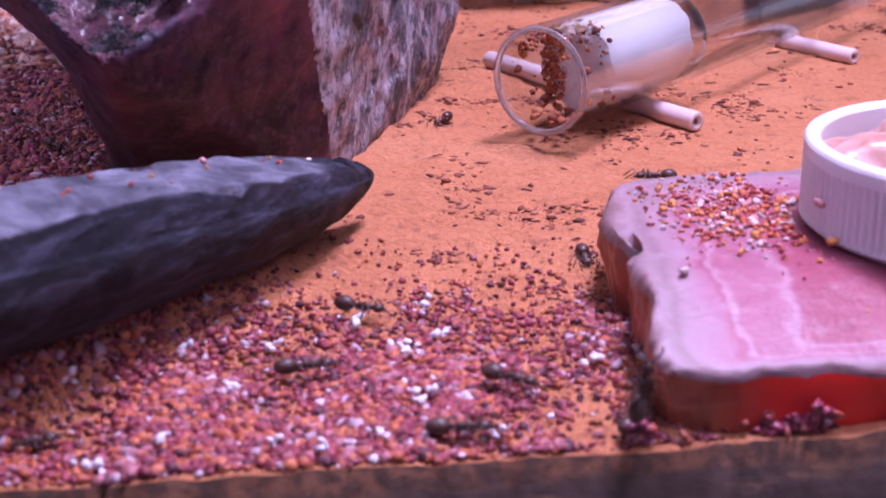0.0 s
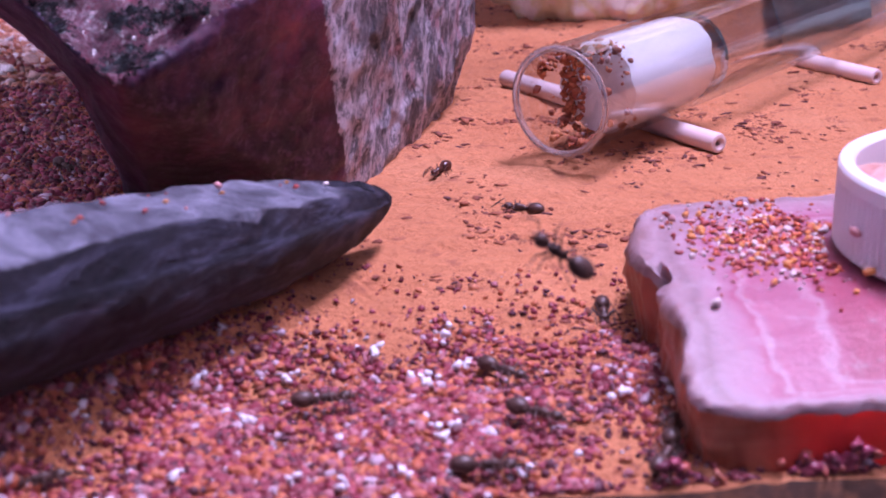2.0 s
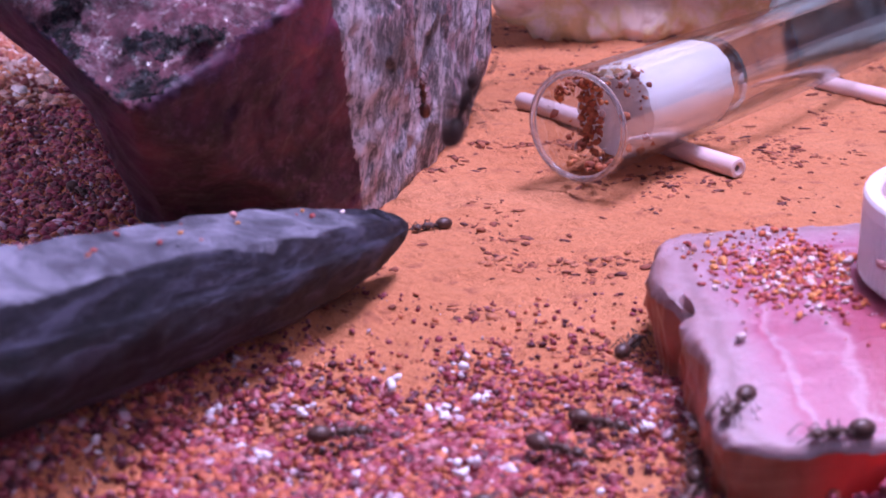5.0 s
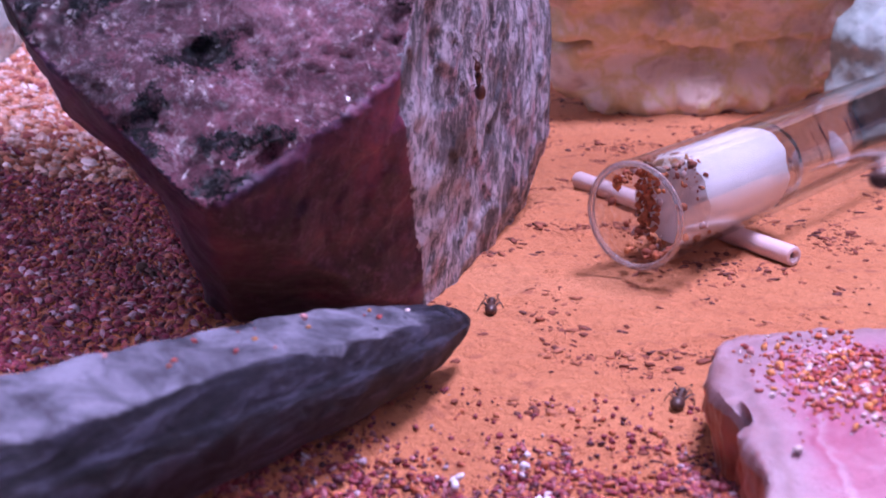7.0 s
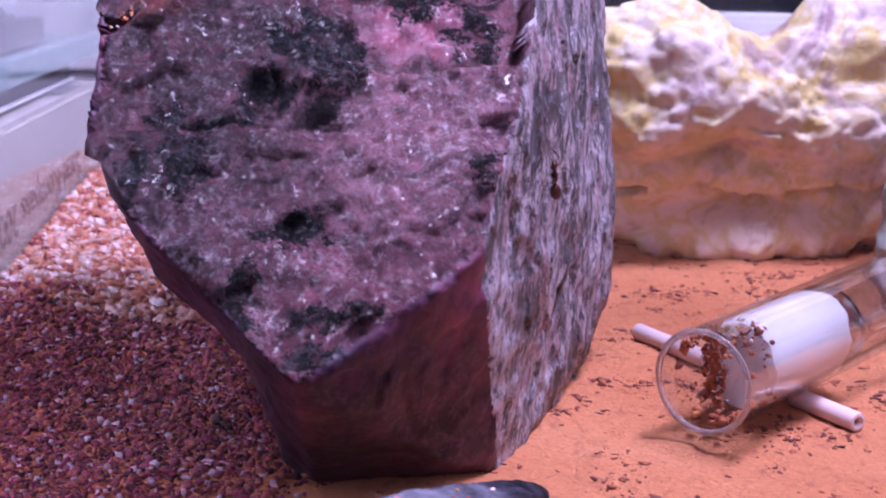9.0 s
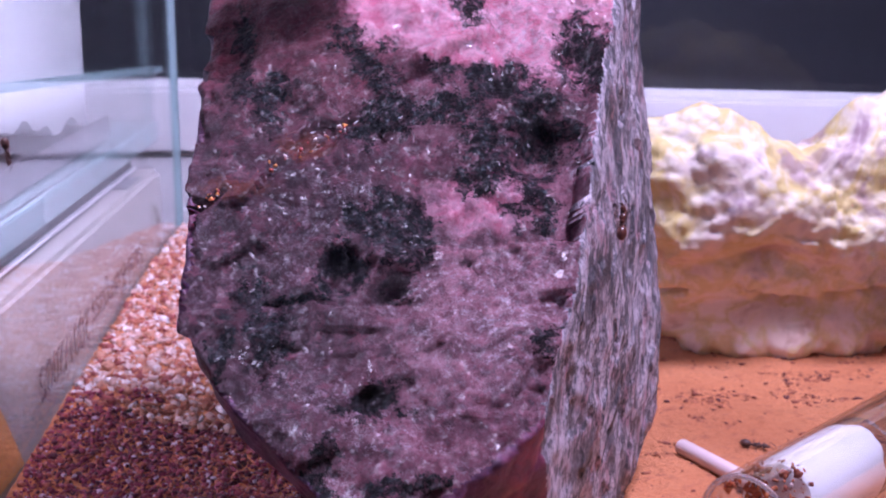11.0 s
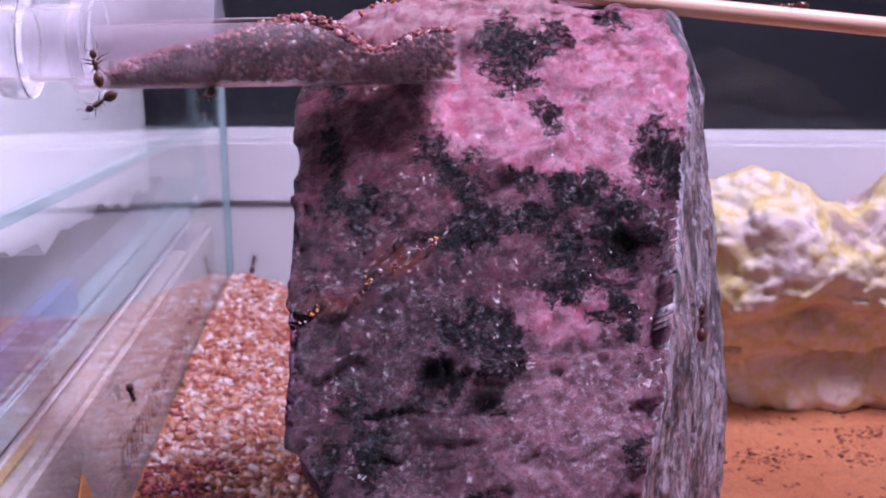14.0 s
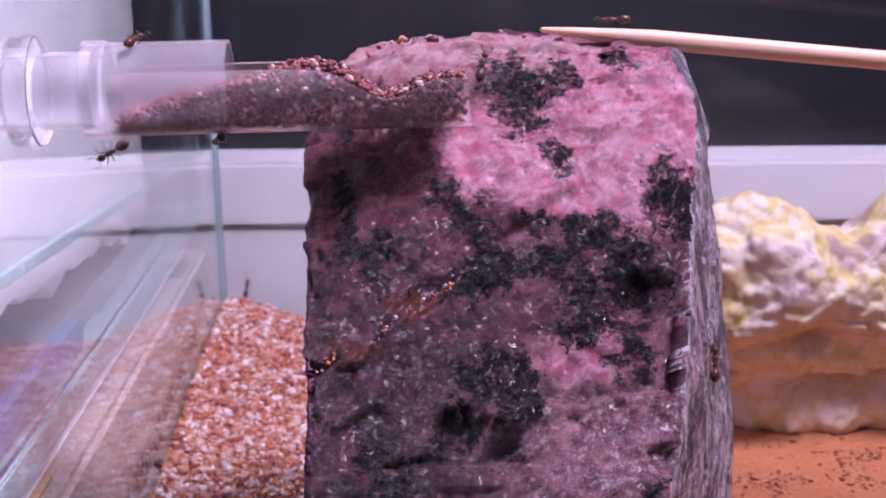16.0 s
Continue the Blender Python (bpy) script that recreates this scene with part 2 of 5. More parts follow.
def build_panes():
    tank = thing("glass_tank", "clear glass tank round the sand bed", "tank")
    for name, b in (("front_pane", (LEFT - PANE, RIGHT + PANE, FRONT - PANE, FRONT - 0.0004)), ("left_pane", (LEFT - PANE, LEFT, FRONT, BACK)), ("right_pane", (RIGHT, RIGHT + PANE, FRONT, BACK)), ("back_pane", (LEFT - PANE, RIGHT + PANE, BACK + 0.0005, BACK + PANE))):
        ob = part("pane", from_bm(name, box_bm(*b, -0.03, TALL, 0.0003), GLASS), tank)
        ob.visible_shadow = False
    ob = part("corner_edge", from_bm("corner_edge", box_bm(LEFT - PANE - 0.001, LEFT + 0.001, BACK - 0.002, BACK, -0.03, TALL, 0.0003), EDGE), tank, "pale blue-green polished glass edge")
    return tank


build_panes()

WHITE_PAINT = plain("white_gloss_paint", (0.42, 0.42, 0.43), 0.35, 120, 0.05)
NIGHT = plain("night_wall", (0.007, 0.007, 0.011), 0.6, 20)


def build_room():
    sill = thing("window_sill", "white painted window sill under the tank", "window sill", from_bm("window_sill", box_bm(-0.36, 0.46, 0.1125, 0.56, -0.06, -0.0305, 0.003), WHITE_PAINT), kind="structure")
    rail = thing("window_frame", "white painted lower rail of a window", "window", kind="structure")
    rail.matrix_world = pose(0.03, 0.467, 0.0562, 0, 1.25, 0)
    part("rail", from_bm("rail", box_bm(-0.39, 0.43, 0.0, 0.03, -0.0236, 0.0, 0.0018), WHITE_PAINT), rail)
    part("lower_rail", from_bm("lower_rail", box_bm(-0.39, 0.43, 0.002, 0.06, -0.084, -0.0240, 0.0004), WHITE_PAINT), rail)
    pane = part("window_pane", from_bm("window_pane", box_bm(-0.39, 0.43, 0.030, 0.034, -0.005, 0.45), glass("window_glass", (0.95, 0.97, 1.0), 0.02, 1.28)), rail)
    pane.visible_shadow = False
    thing("backdrop", "dark night outside the window", "night", from_bm("backdrop", box_bm(-0.75, 0.85, 0.78, 0.80, -0.25, 0.60), NIGHT), kind="structure")
    thing("table", "dark brown table top in front of the sill", "table", from_bm("table", box_bm(-0.36, 0.46, -0.30, 0.1115, -0.10, -0.045, 0.004), plain("brown_table", (0.09, 0.05, 0.035), 0.5, 60)), kind="structure")


build_room()

# ---- the big pink rock ----


def pink_material():
    n = Nodes("pink_rhodonite")
    nz = n.add("ShaderNodeTexNoise", Scale=170.0, Detail=8.0, Roughness=0.78)
    n.put(nz.inputs["Vector"], n.coord)
    sub = n.add("ShaderNodeVectorMath")
    sub.operation = "MULTIPLY_ADD"
    n.put(sub.inputs[0], nz.outputs["Color"])
    sub.inputs[1].default_value, sub.inputs[2].default_value = (0.014,) * 3, (-0.007,) * 3
    warp = n.add("ShaderNodeVectorMath")
    warp.operation = "ADD"
    n.put(warp.inputs[0], n.coord)
    n.put(warp.inputs[1], sub.outputs[0])
    bent = warp.outputs[0]
    fine, mid, big = n.noise(1500, 5, 0.75), n.noise(260, 6, 0.72, 0.4), n.noise(62, 7, 0.70, 0.6)
    # crystal grains, each with a tone of its own
    cell = n.add("ShaderNodeTexVoronoi", Scale=1700.0)
    n.put(cell.inputs["Vector"], bent)
    tone = n.add("ShaderNodeSeparateColor")
    n.put(tone.inputs[0], cell.outputs["Color"])
    flake = n.add("ShaderNodeTexVoronoi", Scale=520.0)
    n.put(flake.inputs["Vector"], bent)
    flat = n.add("ShaderNodeSeparateColor")
    n.put(flat.inputs[0], flake.outputs["Color"])
    c = n.ramp(big, [(0.30, (0.055, 0.016, 0.027)), (0.42, (0.130, 0.036, 0.058)), (0.53, (0.25, 0.083, 0.122)), (0.64, (0.40, 0.165, 0.22)), (0.76, (0.52, 0.31, 0.39))])
    c = n.mix(n.math("MULTIPLY", n.step(mid, 0.58, 0.38), 0.60), c, (0.060, 0.016, 0.030))
    # smooth wine-red block, and the lower corner darkened in colour for its shade
    wine = n.near((-0.033, 0.236, 0.090), (0.029, 0.045, 0.032), bent)
    c = n.mix(n.math("MULTIPLY", n.step(wine, 0.05, 0.40), 0.92), c, n.mix(n.step(mid, 0.38, 0.64), (0.075, 0.015, 0.026), (0.205, 0.050, 0.072)))
    corner_shade = n.near((-0.037, 0.205, 0.058), (0.040, 0.06, 0.038), bent)
    c = n.mix(n.math("MULTIPLY", n.step(corner_shade, 0.0, 0.5), 0.80), c, n.mix(n.step(mid, 0.42, 0.62), (0.028, 0.014, 0.020), (0.090, 0.042, 0.058)))
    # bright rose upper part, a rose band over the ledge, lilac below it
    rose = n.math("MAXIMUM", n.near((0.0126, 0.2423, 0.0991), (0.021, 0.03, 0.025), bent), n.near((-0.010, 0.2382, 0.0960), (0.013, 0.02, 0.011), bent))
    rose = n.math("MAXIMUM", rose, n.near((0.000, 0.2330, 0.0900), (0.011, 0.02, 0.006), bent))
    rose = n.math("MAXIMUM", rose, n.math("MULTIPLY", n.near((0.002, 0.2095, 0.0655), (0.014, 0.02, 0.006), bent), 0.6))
    # rose stone, its colour raised for the stronger light up there
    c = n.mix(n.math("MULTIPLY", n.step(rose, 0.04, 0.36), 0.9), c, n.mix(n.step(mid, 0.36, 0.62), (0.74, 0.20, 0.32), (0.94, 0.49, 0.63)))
    # the lit top edge, painted paler
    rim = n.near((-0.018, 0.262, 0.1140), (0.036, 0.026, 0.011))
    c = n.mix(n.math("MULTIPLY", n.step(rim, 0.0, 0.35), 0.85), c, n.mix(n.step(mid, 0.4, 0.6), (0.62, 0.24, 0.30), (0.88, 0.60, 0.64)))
    lilac = n.near((0.004, 0.200, 0.052), (0.026, 0.04, 0.017), bent)
    c = n.mix(n.math("MULTIPLY", n.step(lilac, 0.0, 0.5), n.math("ADD", 0.20, n.math("MULTIPLY", n.step(mid, 0.42, 0.62), 0.45))), c, (0.50, 0.25, 0.31))
    # frost: pale crystals gathered in drifts, their white glints put into the colour
    drift = n.math("MAXIMUM", n.step(n.noise(46, 4, 0.6, 0.8), 0.47, 0.62), n.math("MULTIPLY", lilac, 1.6))
    drift = n.math("MULTIPLY", drift, n.math("SUBTRACT", 1.0, n.math("MAXIMUM", n.math("MULTIPLY", n.step(wine, 0.05, 0.4), 0.85), n.math("MULTIPLY", n.step(corner_shade, 0.0, 0.5), 0.55))))
    pale = n.math("MULTIPLY", n.step(n.noise(900, 5, 0.8), 0.50, 0.64), n.math("ADD", 0.05, n.math("MULTIPLY", drift, 0.62)))
    c = n.mix(pale, c, (0.72, 0.57, 0.67))
    c = n.mix(n.math("MULTIPLY", n.step(tone.outputs[0], 0.72, 0.97), n.math("ADD", 0.04, n.math("MULTIPLY", drift, 0.34))), c, (0.66, 0.51, 0.58))
    c = n.mix(n.math("MULTIPLY", n.step(tone.outputs[1], 0.60, 0.92), n.math("SUBTRACT", 0.5, n.math("MULTIPLY", n.math("MAXIMUM", n.step(rose, 0.04, 0.36), n.step(rim, 0.0, 0.3)), 0.36))), c, (0.065, 0.014, 0.024))
    c = n.mix(n.math("MULTIPLY", n.step(flat.outputs[0], 0.70, 0.98), 0.35), c, (0.32, 0.10, 0.145))
    c = n.mix(n.math("MULTIPLY", n.step(flat.outputs[1], 0.72, 0.98), n.math("SUBTRACT", 0.45, n.math("MULTIPLY", n.math("MAXIMUM", n.step(wine, 0.05, 0.4), n.step(rim, 0.0, 0.3)), 0.35))), c, (0.040, 0.022, 0.034))
    # dark veins and patches, their grey-green glitter painted as pale specks
    dark = None
    for place, radii in ROCK_SPOTS:
        f = n.near(place, [r * 1.38 for r in radii], bent)
        dark = f if dark is None else n.math("MAXIMUM", dark, f)
    speck = n.math("MULTIPLY", n.step(n.noise(240, 6, 0.75, 0.6), 0.53, 0.64), n.math("MULTIPLY", n.step(n.noise(48, 3), 0.47, 0.62), n.math("SUBTRACT", 1.0, n.step(rim, 0.0, 0.3))))
    wisp = n.math("ADD", dark, n.math("MULTIPLY", n.math("SUBTRACT", n.noise(170, 8, 0.74, 0.3, n.stretched(1.0, 1.0, 1.7, (0, 35, 0))), 0.5), 2.9))
    dark = n.math("MAXIMUM", n.math("MULTIPLY", n.math("MULTIPLY", n.step(wisp, 0.06, 0.40), n.step(dark, 0.0, 0.08)), n.math("ADD", 0.62, n.math("MULTIPLY", n.step(n.noise(700, 5, 0.8), 0.40, 0.52), 0.36))), n.math("MULTIPLY", speck, 0.6))
    black = n.ramp(n.noise(640, 7, 0.8, 0.3), [(0.42, (0.0020, 0.0024, 0.003)), (0.52, (0.010, 0.0125, 0.015)), (0.60, (0.038, 0.046, 0.052)), (0.67, (0.15, 0.175, 0.19)), (0.76, (0.36, 0.40, 0.42))])
    c = n.mix(dark, c, black)
    # the hollows are blackened in colour too, as shade inside the recesses
    hollow_shade = None
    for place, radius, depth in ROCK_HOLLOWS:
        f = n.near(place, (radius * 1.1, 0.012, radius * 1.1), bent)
        hollow_shade = f if hollow_shade is None else n.math("MAXIMUM", hollow_shade, f)
    c = n.mix(n.math("MULTIPLY", n.step(hollow_shade, 0.15, 0.60), 0.85), c, (0.0035, 0.0025, 0.0035))
    rust = n.math("MAXIMUM", n.near((-0.0365, 0.2115, 0.0692), (0.009, 0.02, 0.0026), bent), n.near((-0.0255, 0.2155, 0.0746), (0.009, 0.02, 0.0028), bent))
    c = n.mix(n.math("MULTIPLY", n.step(rust, 0.2, 0.7), 0.55), c, (0.22, 0.050, 0.020))
    # every crystal face turns its own way
    geo = n.add("ShaderNodeNewGeometry")
    tilt = n.add("ShaderNodeVectorMath")
    tilt.operation = "MULTIPLY_ADD"
    n.put(tilt.inputs[0], cell.outputs["Color"])
    tilt.inputs[1].default_value = (1.5,) * 3
    shift = n.add("ShaderNodeVectorMath")
    shift.operation = "SUBTRACT"
    n.put(shift.inputs[0], geo.outputs["Normal"])
    shift.inputs[1].default_value = (0.75,) * 3
    n.put(tilt.inputs[2], shift.outputs[0])
    unit = n.add("ShaderNodeVectorMath")
    unit.operation = "NORMALIZE"
    n.put(unit.inputs[0], tilt.outputs[0])
    h = n.math("ADD", n.math("MULTIPLY", fine, 0.30), n.math("ADD", n.math("MULTIPLY", mid, 0.8), n.math("ADD", n.math("MULTIPLY", flake.outputs["Distance"], 0.45), n.math("MULTIPLY", cell.outputs["Distance"], 0.30))))
    shine = n.math("MULTIPLY", n.math("ADD", 0.06, n.math("MULTIPLY", n.step(tone.outputs[2], 0.62, 0.90), 0.64)), n.math("SUBTRACT", 1.0, n.math("MULTIPLY", dark, 0.62)))
    return n.done(c, 0.55, n.bump(h, 1.0, 0.0009), Specular_IOR_Level=n.math("SUBTRACT", 0.25, n.math("MULTIPLY", dark, 0.17)), Coat_Weight=shine, Coat_IOR=1.6, Coat_Roughness=n.ramp(tone.outputs[0], [(0.2, (0.16,) * 3), (0.8, (0.38,) * 3)]), Coat_Normal=unit.outputs[0], Subsurface_Weight=0.2, Subsurface_Radius=(0.003, 0.0008, 0.0011), Subsurface_Scale=1.0)


def striped_material():
    n = Nodes("striped_rock_side")
    s = n.stretched(1.0, 0.90, 0.62, (14, 0, 0))
    f, g = n.noise(330, 9, 0.88, 0.0, s), n.noise(95, 8, 0.80, 0.3, s)
    c = n.ramp(n.noise(800, 8, 0.85), [(0.34, (0.20, 0.17, 0.21)), (0.47, (0.44, 0.39, 0.45)), (0.60, (0.72, 0.66, 0.72))])
    c = n.mix(n.math("MULTIPLY", n.step(n.noise(150, 7, 0.75, 0.4, s), 0.50, 0.62), 0.7), c, (0.42, 0.165, 0.215))
    grey = n.ramp(n.noise(900, 8, 0.85), [(0.38, (0.010, 0.011, 0.015)), (0.52, (0.05, 0.052, 0.064)), (0.66, (0.19, 0.185, 0.21))])
    c = n.mix(n.math("MULTIPLY", n.step(f, 0.53, 0.45), 0.9), c, grey)
    c = n.mix(n.math("MULTIPLY", n.step(g, 0.50, 0.57), 0.85), c, grey)
    edge = n.near((0.0125, 0.2020, 0.020), (0.006, 0.010, 0.024), None)
    c = n.mix(n.math("MULTIPLY", n.math("MULTIPLY", n.step(edge, 0.1, 0.5), n.step(n.noise(500, 5, 0.7), 0.42, 0.58)), 0.7), c, (0.66, 0.60, 0.68))
    return n.done(c, 0.5, n.bump(n.math("ADD", f, n.math("MULTIPLY", n.noise(1300), 0.5)), 0.8, 0.0007))


def shaded_base_material():
    n = Nodes("shaded_red_rock_base")
    # undercut base: red and purple stone, darkened in colour for its shade
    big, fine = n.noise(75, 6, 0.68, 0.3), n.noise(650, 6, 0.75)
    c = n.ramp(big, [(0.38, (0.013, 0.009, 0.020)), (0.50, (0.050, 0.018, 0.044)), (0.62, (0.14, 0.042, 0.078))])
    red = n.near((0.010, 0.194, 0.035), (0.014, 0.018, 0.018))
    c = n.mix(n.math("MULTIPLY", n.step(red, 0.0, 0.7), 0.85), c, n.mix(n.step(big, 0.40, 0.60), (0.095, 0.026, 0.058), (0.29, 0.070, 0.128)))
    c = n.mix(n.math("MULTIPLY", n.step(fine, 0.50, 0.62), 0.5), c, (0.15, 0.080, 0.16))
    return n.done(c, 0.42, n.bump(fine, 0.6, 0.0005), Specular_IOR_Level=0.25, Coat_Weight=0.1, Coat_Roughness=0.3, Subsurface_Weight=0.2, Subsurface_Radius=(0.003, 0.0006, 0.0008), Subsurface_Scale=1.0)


ROCK_SPOTS = [
    ((-0.0066, 0.2478, 0.1060), (0.0050, 0.012, 0.0049)),
    ((-0.0049, 0.2444, 0.1017), (0.0040, 0.012, 0.0041)),
    ((-0.0015, 0.2478, 0.1059), (0.0048, 0.012, 0.0024)),
    ((0.0033, 0.2490, 0.1075), (0.0036, 0.012, 0.0024)),
    ((0.0130, 0.2514, 0.1103), (0.0036, 0.012, 0.0016)),
    ((0.0001, 0.2390, 0.0950), (0.0030, 0.012, 0.0021)),
    ((-0.0197, 0.2339, 0.0906), (0.0029, 0.012, 0.0025)),
    ((-0.0160, 0.2306, 0.0877), (0.0034, 0.012, 0.0027)),
    ((-0.0131, 0.2268, 0.0844), (0.0026, 0.012, 0.0026)),
    ((0.0202, 0.2311, 0.0881), (0.0053, 0.012, 0.0060)),
    ((0.0043, 0.2258, 0.0837), (0.0067, 0.012, 0.0028)),
    ((0.0105, 0.2223, 0.0809), (0.0051, 0.012, 0.0026)),
    ((0.0114, 0.2163, 0.0760), (0.0056, 0.012, 0.0061)),
    ((0.0023, 0.2152, 0.0752), (0.0038, 0.012, 0.0029)),
    ((0.0047, 0.2124, 0.0706), (0.0060, 0.012, 0.0031)),
    ((0.0103, 0.2099, 0.0664), (0.0038, 0.012, 0.0035)),
    ((0.0120, 0.2078, 0.0630), (0.0021, 0.012, 0.0021)),
    ((-0.0121, 0.2201, 0.0791), (0.0056, 0.012, 0.0030)),
    ((-0.0039, 0.2218, 0.0804), (0.0057, 0.012, 0.0022)),
    ((-0.0160, 0.2177, 0.0771), (0.0028, 0.012, 0.0020)),
    ((-0.0153, 0.2091, 0.0651), (0.0044, 0.012, 0.0025)),
    ((-0.0082, 0.2076, 0.0626), (0.0036, 0.012, 0.0032)),
    ((-0.0205, 0.2056, 0.0590), (0.0034, 0.012, 0.0024)),
    ((-0.0265, 0.2028, 0.0543), (0.0056, 0.012, 0.0009)),
    ((-0.0041, 0.2280, 0.0854), (0.0022, 0.012, 0.0020)),
    ((-0.0374, 0.2339, 0.0906), (0.0016, 0.012, 0.0054)),
    ((-0.0364, 0.2269, 0.0845), (0.0018, 0.012, 0.0044)),
    ((-0.0322, 0.2225, 0.0810), (0.0026, 0.012, 0.0044)),
    ((-0.0404, 0.2428, 0.0997), (0.0054, 0.012, 0.0017)),
    ((-0.0139, 0.1947, 0.0412), (0.0046, 0.012, 0.0024)),
    ((-0.0193, 0.2047, 0.0577), (0.0030, 0.012, 0.0026)),
    ((-0.0118, 0.2080, 0.0634), (0.0046, 0.012, 0.0022)),
    ((-0.0333, 0.2026, 0.0540), (0.0024, 0.012, 0.0034)),
    ((-0.0297, 0.2016, 0.0522), (0.0028, 0.012, 0.0015)),
    ((0.0114, 0.1990, 0.0477), (0.0016, 0.012, 0.0018)),
    ((-0.0098, 0.2058, 0.0596), (0.0037, 0.012, 0.0020)),
    ((-0.0150, 0.1937, 0.0402), (0.0053, 0.012, 0.0013)),
    ((-0.0376, 0.1987, 0.0472), (0.0018, 0.012, 0.0042)),
    ((-0.0102, 0.1839, 0.0310), (0.0051, 0.012, 0.0011)),
    ((-0.0130, 0.1790, 0.0264), (0.0037, 0.012, 0.0017)),
    ((-0.0221, 0.1865, 0.0334), (0.0019, 0.012, 0.0039)),
    ((-0.0302, 0.1975, 0.0493), (0.0030, 0.012, 0.0040)),
]
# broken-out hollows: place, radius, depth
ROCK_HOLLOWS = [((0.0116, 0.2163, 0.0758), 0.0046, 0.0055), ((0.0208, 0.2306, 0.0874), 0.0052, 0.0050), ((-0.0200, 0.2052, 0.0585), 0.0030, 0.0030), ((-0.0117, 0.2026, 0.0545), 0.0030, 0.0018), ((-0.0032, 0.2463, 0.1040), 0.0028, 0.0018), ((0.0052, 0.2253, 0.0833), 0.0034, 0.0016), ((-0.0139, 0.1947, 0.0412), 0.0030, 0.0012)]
# open cracks over the front, as (x, z) places
ROCK_CRACKS = [[(-0.0435, 0.0660), (-0.0350, 0.0697), (-0.0255, 0.0744), (-0.0185, 0.0782)], [(-0.0425, 0.0993), (-0.0385, 0.0935), (-0.0372, 0.0860), (-0.0322, 0.0803)], [(-0.0330, 0.0540), (-0.0240, 0.0545), (-0.0170, 0.0535), (-0.0090, 0.0560)]]


def off_line(x, z, line):
    """Signed distance of a place from a line of places: above it counts as more."""
    best = 9.0
    for (ax, az), (bx, bz) in zip(line, line[1:]):
        u = max(0.0, min(1.0, ((x - ax) * (bx - ax) + (z - az) * (bz - az)) / ((bx - ax) ** 2 + (bz - az) ** 2)))
        px, pz = x - ax - u * (bx - ax), z - az - u * (bz - az)
        d = math.hypot(px, pz)
        if d < abs(best):
            best = d if pz * (bx - ax) - px * (bz - az) > 0 else -d
    return best


def rock_left(y, z):
    """How far the undercut left flank reaches out, towards the back a little further."""
    k = (y - 0.0117) / 0.188
    zz = 0.08 + (z - 0.08) / k
    return -0.0025 + k * (float(np.interp(zz, [0.0, 0.006, 0.015, 0.020, 0.025, 0.032, 0.040, 0.045, 0.050, 0.060], [-0.0185, -0.0185, -0.0203, -0.0222, -0.0262, -0.0340, -0.0390, -0.0415, -0.0430, -0.0500])) + 0.0025)


def chip(p, scale, seed):
    """Broken facets: every cell of a broken pattern is a little plane of its own tilt."""
    q = Vector(p) * scale + Vector((seed, seed * 2.3, seed * 0.7))
    near = noise.voronoi(q)[1][0]
    tilt = noise.noise_vector(near * 7.13)
    return (q - near).dot(tilt) + 0.5 * noise.noise(near * 5.7)


